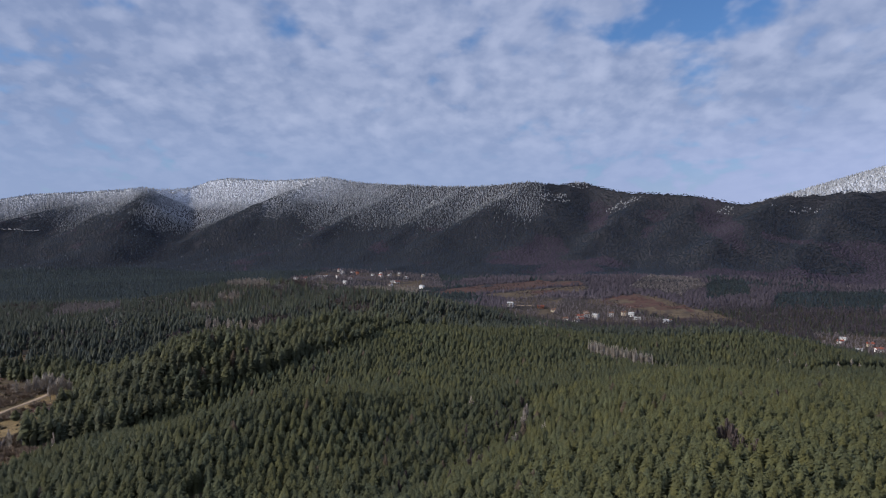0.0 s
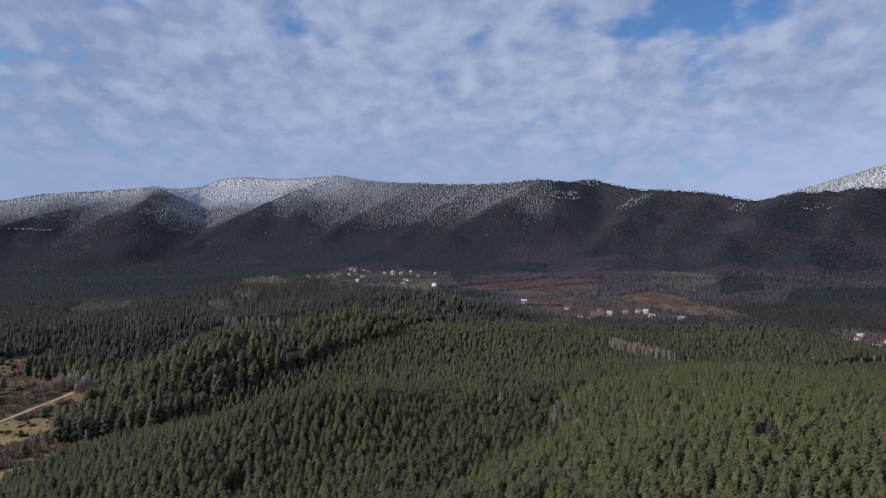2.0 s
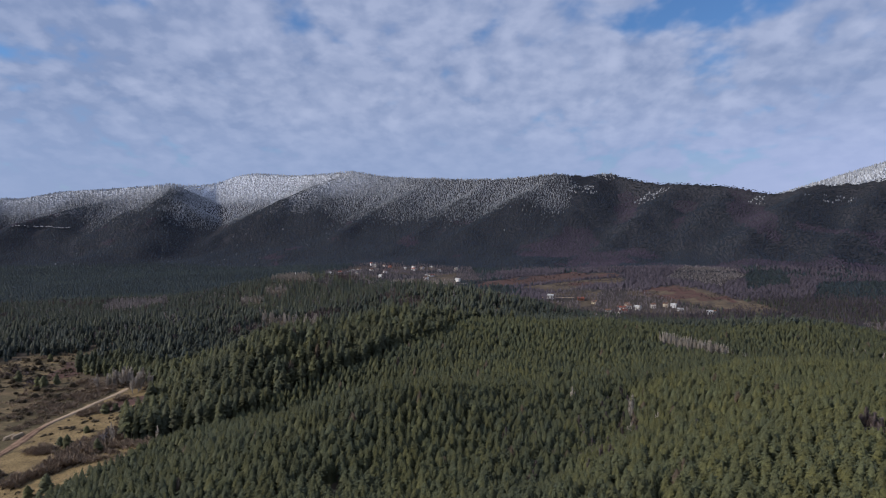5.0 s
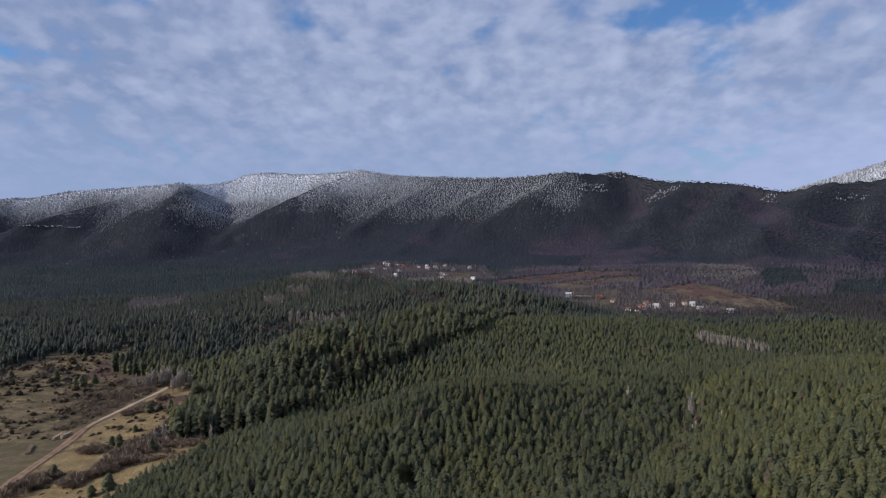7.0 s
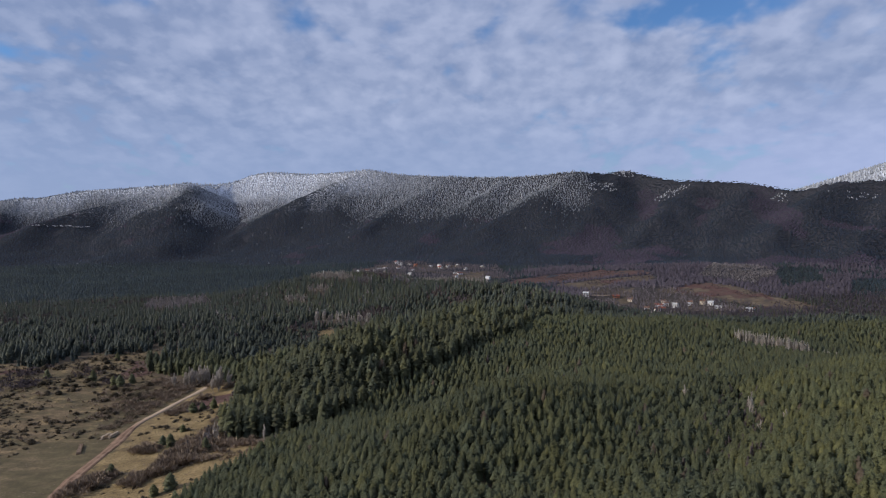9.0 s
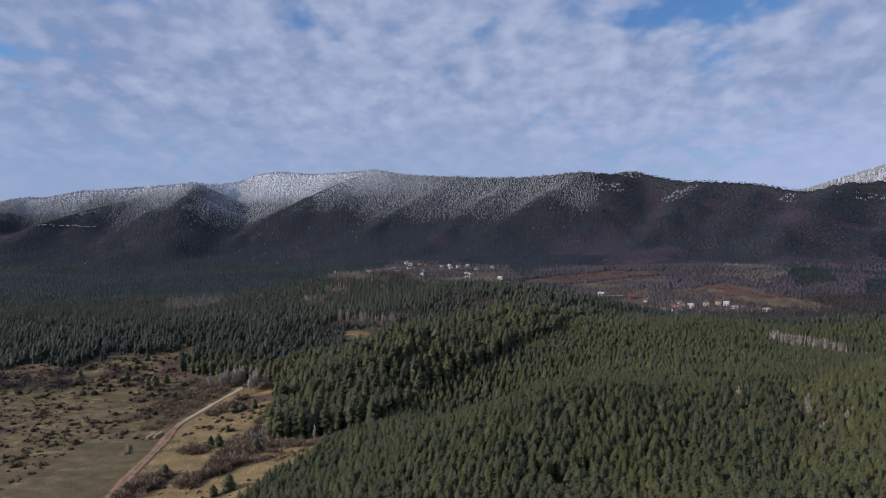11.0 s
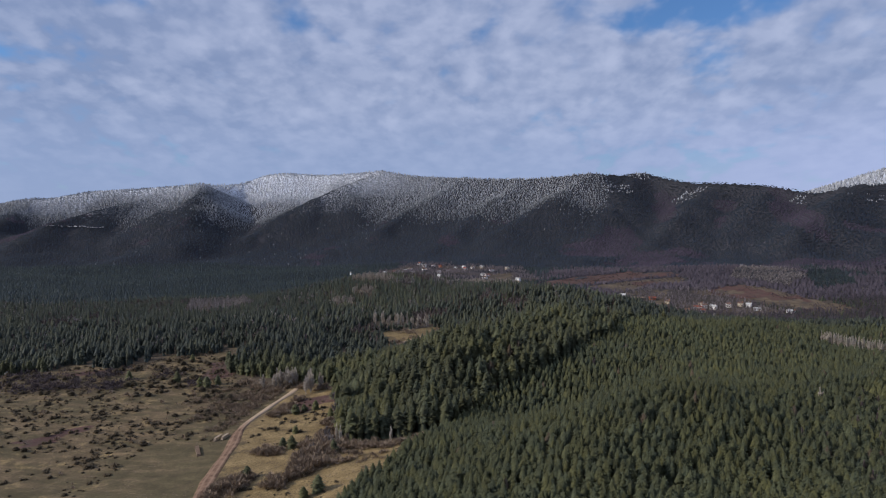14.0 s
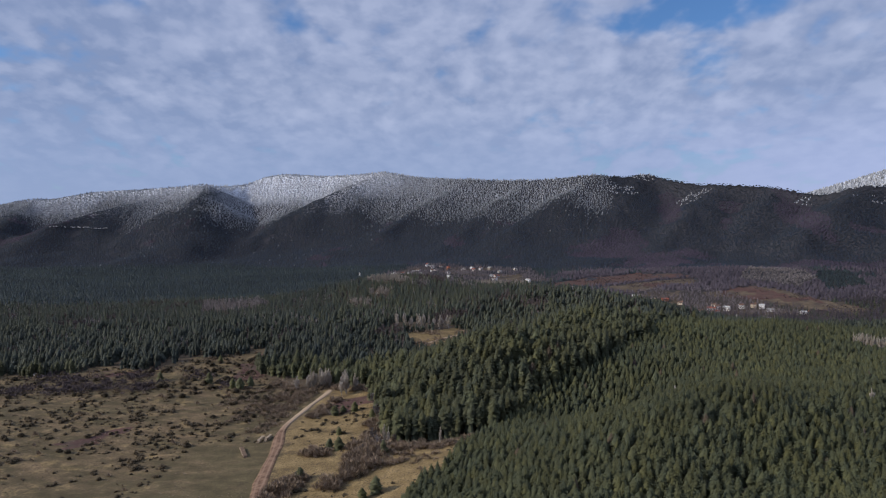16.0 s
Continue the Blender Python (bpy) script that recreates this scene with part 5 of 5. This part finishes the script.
log_stack(-266.0, 354.5, 82, 8.5, 18, 4, 1.3, "short stack of pale sawn logs beside the dirt track", LOGS_PALE)


# ---------------------------------------------------------------- houses
def box(x0, x1, y0, y1, z0, z1):
    v = [(x0, y0, z0), (x1, y0, z0), (x1, y1, z0), (x0, y1, z0), (x0, y0, z1), (x1, y0, z1), (x1, y1, z1), (x0, y1, z1)]
    return v, [(0, 3, 2, 1), (4, 5, 6, 7), (0, 1, 5, 4), (1, 2, 6, 5), (2, 3, 7, 6), (3, 0, 4, 7)]


def house(x, y, turn, w, d, h, walls, roof, label, pitch=0.45, chimney=True):
    """A small gabled house: walls with gables, two roof slopes with eaves, windows, a door, a chimney."""
    ob = thing("house", label, "house", "village houses")
    w, d, h = 0.78 * w, 0.78 * d, 0.85 * h
    g = h + pitch * d / 2
    v = [(-w / 2, -d / 2, -2), (w / 2, -d / 2, -2), (w / 2, d / 2, -2), (-w / 2, d / 2, -2), (-w / 2, -d / 2, h), (w / 2, -d / 2, h), (w / 2, d / 2, h), (-w / 2, d / 2, h), (-w / 2, 0, g), (w / 2, 0, g)]
    f = [(0, 1, 5, 4), (2, 3, 7, 6)]
    wall = part("wall", v, f, walls, ob)
    me = wall.data
    bm = bmesh.new()
    bm.from_mesh(me)
    bm.verts.ensure_lookup_table()
    for q in ((1, 2, 6, 9, 5), (3, 0, 4, 8, 7)):
        bm.faces.new([bm.verts[i] for i in q])
    bm.to_mesh(me)
    bm.free()
    e, t = 0.5, 0.18
    for side in (-1, 1):
        o = side * (d / 2 + e)
        zl = h - pitch * e
        a = [(-w / 2 - e, o, zl), (w / 2 + e, o, zl), (w / 2 + e, 0, g), (-w / 2 - e, 0, g)]
        rv = [(p, q, s + 0.02) for p, q, s in a] + [(p, q, s + 0.02 + t) for p, q, s in a]
        part("roof", rv, [(0, 3, 2, 1), (4, 5, 6, 7), (0, 1, 5, 4), (1, 2, 6, 5), (2, 3, 7, 6), (3, 0, 4, 7)], roof, ob)
    floors = max(1, int(h // 2.7))
    for k in range(floors):
        zc = 1.5 + 2.8 * k
        n_w = max(2, int(w // 3.2))
        for i in range(n_w):
            wx = -w / 2 + w * (i + 0.5) / n_w
            if k == 0 and i == n_w // 2:
                part("door", *box(wx - 0.5, wx + 0.5, -d / 2 - 0.05, -d / 2 + 0.05, 0.0, 2.0), TILE_BROWN, ob)
                continue
            win = part("window", *box(wx - 0.6, wx + 0.6, -d / 2 - 0.05, -d / 2 + 0.05, zc - 0.65, zc + 0.65), RENDER_CREAM, ob)
            part("pane", *box(wx - 0.5, wx + 0.5, -d / 2 - 0.07, -d / 2 - 0.04, zc - 0.55, zc + 0.55), GLASS, win)
    if chimney:
        part("chimney", *box(w * 0.2, w * 0.2 + 0.7, d * 0.12, d * 0.12 + 0.7, h, g + 0.9), BRICK, ob)
    ob.matrix_basis = at(x, y, turn)
    return ob


WHITE_RED, WHITE_BROWN = "white rendered village house with a red tiled roof", "white rendered village house with a brown tiled roof"
# the hamlet below the pastures
for hx, hy, turn, w, d, h, walls, roof, label in (
        (99, 1032, 12, 10, 9, 6.5, RENDER_WHITE, SHEET, "tall white house with a pale roof standing alone"),
        (144, 1036, 20, 12, 8, 3.2, BRICK, TILE_RED, "low brick house with a red tiled roof"),
        (160, 1014, -15, 9, 8, 4.0, RENDER_CREAM, TILE_BROWN, "grey-cream village house with a brown tiled roof"),
        (165, 945, 10, 9, 8, 4.0, RENDER_WHITE, TILE_BROWN, WHITE_BROWN), (178, 940, -20, 10, 8, 3.5, RENDER_WHITE, TILE_BROWN, "low white village house with a brown roof"),
        (190, 976, 5, 14, 9, 4.2, RENDER_WHITE, TILE_RED, WHITE_RED), (187, 950, 30, 9, 8, 4.0, RENDER_CREAM, TILE_RED, "cream village house with a red tiled roof"),
        (202, 986, 25, 9, 8, 5.6, RENDER_WHITE, TILE_BROWN, WHITE_BROWN), (205, 1007, 0, 8, 7, 4.0, RENDER_CREAM, TILE_BROWN, "small cream house with a brown roof"),
        (212, 977, -10, 11, 9, 5.8, RENDER_WHITE, SHEET, "white two-storey house with a pale roof"), (237, 989, 15, 8, 8, 6.0, RENDER_WHITE, TILE_BROWN, WHITE_BROWN),
        (256, 993, -8, 9, 8, 5.6, RENDER_CREAM, TILE_BROWN, "cream two-storey house with a brown roof"), (264, 985, 0, 9, 8, 5.6, RENDER_WHITE, SHEET, "white two-storey house with a pale roof"),
        (266, 962, 10, 12, 7, 3.2, RENDER_WHITE, SHEET, "long low white house with a pale roof"), (294, 928, 25, 9, 8, 4.5, RENDER_WHITE, SHEET, "white house with a pale sheet roof"), (301, 932, -15, 6, 6, 3.5, RENDER_WHITE, TILE_BROWN, WHITE_BROWN)):
    house(hx, hy, turn - 28, w, d, h, walls, roof, label)
# the village at the mountain's foot
VILLAGE_SPOTS = [(-213, 1488), (-224, 1521), (-210, 1405), (-204, 1444), (-184, 1418), (-178, 1354), (-179, 1473), (-193, 1499), (-247, 1406), (-254, 1390), (-283, 1355), (-266, 1363), (-241, 1450), (-228, 1339), (-147, 1462), (-129, 1465), (-127, 1438), (-111, 1463), (-91, 1471), (-74, 1416), (-94, 1331), (-86, 1325), (-94, 1256), (-40, 1442), (-37, 1230), (-176, 1264), (-161, 1409)]
HR = random.Random(12)
for i, (hx, hy) in enumerate(VILLAGE_SPOTS):
    kind = i % 5
    walls, roof, label = ((RENDER_WHITE, SHEET, "white village house with a pale sheet roof"), (RENDER_WHITE, TILE_RED, WHITE_RED), (RENDER_WHITE, TILE_BROWN, WHITE_BROWN),
                          (RENDER_CREAM, SHEET, "cream village house with a pale roof"), (RENDER_WHITE, SHEET, "white village house with a pale sheet roof"))[kind]
    if i in (4, 6):
        walls, roof, label = RENDER_ORANGE, TILE_RED, "orange village house with a red tiled roof"
    house(hx, hy, HR.choice((-62, -50, -35, -20, 25)) + HR.uniform(-8, 8), HR.uniform(8, 12), HR.uniform(6.5, 8.5), HR.choice((3.2, 3.4, 5.4, 5.6)), walls, roof, label)
# a slim white tower at the village's edge
tower = thing("tower", "slim white rendered tower at the edge of the village", "tower")
part("shaft", *box(-1.3, 1.3, -1.3, 1.3, -2.0, 10.0), RENDER_WHITE, tower)
part("belfry", *box(-1.5, 1.5, -1.5, 1.5, 10.0, 11.0), RENDER_CREAM, tower)
part("roof", [(-1.7, -1.7, 11.0), (1.7, -1.7, 11.0), (1.7, 1.7, 11.0), (-1.7, 1.7, 11.0), (0.0, 0.0, 14.5)], [(0, 1, 4), (1, 2, 4), (2, 3, 4), (3, 0, 4)], SHEET, tower)
part("window", *box(-0.4, 0.4, -1.56, -1.46, 7.4, 9.0), GLASS, tower)
tower.matrix_basis = at(-346, 1330, -20, 0.65, 0.75)
# a small white hut in the scrub beyond the pasture
house(-474, 499, -35, 4.2, 3.6, 2.2, RENDER_WHITE, SHEET, "small white hut with a pale sheet roof in the scrub", 0.4, False)
# the edge of a village farther east
for hx, hy, turn, w, walls, roof, label in ((451, 796, -30, 10, RENDER_WHITE, TILE_RED, WHITE_RED), (464, 815, -15, 10, RENDER_WHITE, SHEET, "white village house with a pale sheet roof"),
                                            (438, 740, 5, 11, RENDER_WHITE, SHEET, "white village house with a pale sheet roof"), (466, 750, 25, 12, RENDER_WHITE, TILE_RED, WHITE_RED), (478, 785, 0, 11, RENDER_CREAM, TILE_RED, "cream village house with a red tiled roof")):
    house(hx, hy, turn - 25, 0.85 * w, 7.5, 4.4, walls, roof, label)


# ---------------------------------------------------------------- pale crags on the western face
def crag(x, y, w, h):
    bm = bmesh.new()
    bmesh.ops.create_icosphere(bm, subdivisions=2, radius=1.0)
    for vert in bm.verts:
        k = 1 + 0.35 * noise.noise(vert.co * 1.7 + Vector((x, y, 0)))
        vert.co = Vector((vert.co.x * w * k, vert.co.y * 3 * k, vert.co.z * h * k))
    me = bpy.data.meshes.new("crag")
    bm.to_mesh(me)
    bm.free()
    me.materials.append(ROCK)
    ob = new("crag", me)
    ob.matrix_basis = at(x, y, PR.uniform(-20, 20), 1, 1, -5.0)
    return tagged(ob, "pale rock outcrop among dark woods on the mountain", "rock", "crags")


for i in range(22):
    cx = -1368 + 148 * i / 21 + PR.uniform(-3, 3)
    line = np.arange(1900.0, 2350.0, 4.0)
    cy = float(line[np.argmax(height(np.full(line.shape, cx), line) > 102 - 8 * i / 21 + 3 * float(grain(cx, 0.0, 40, 76)))])
    crag(cx, cy + PR.uniform(-4, 4), PR.uniform(1.5, 4), PR.uniform(0.7, 1.6))
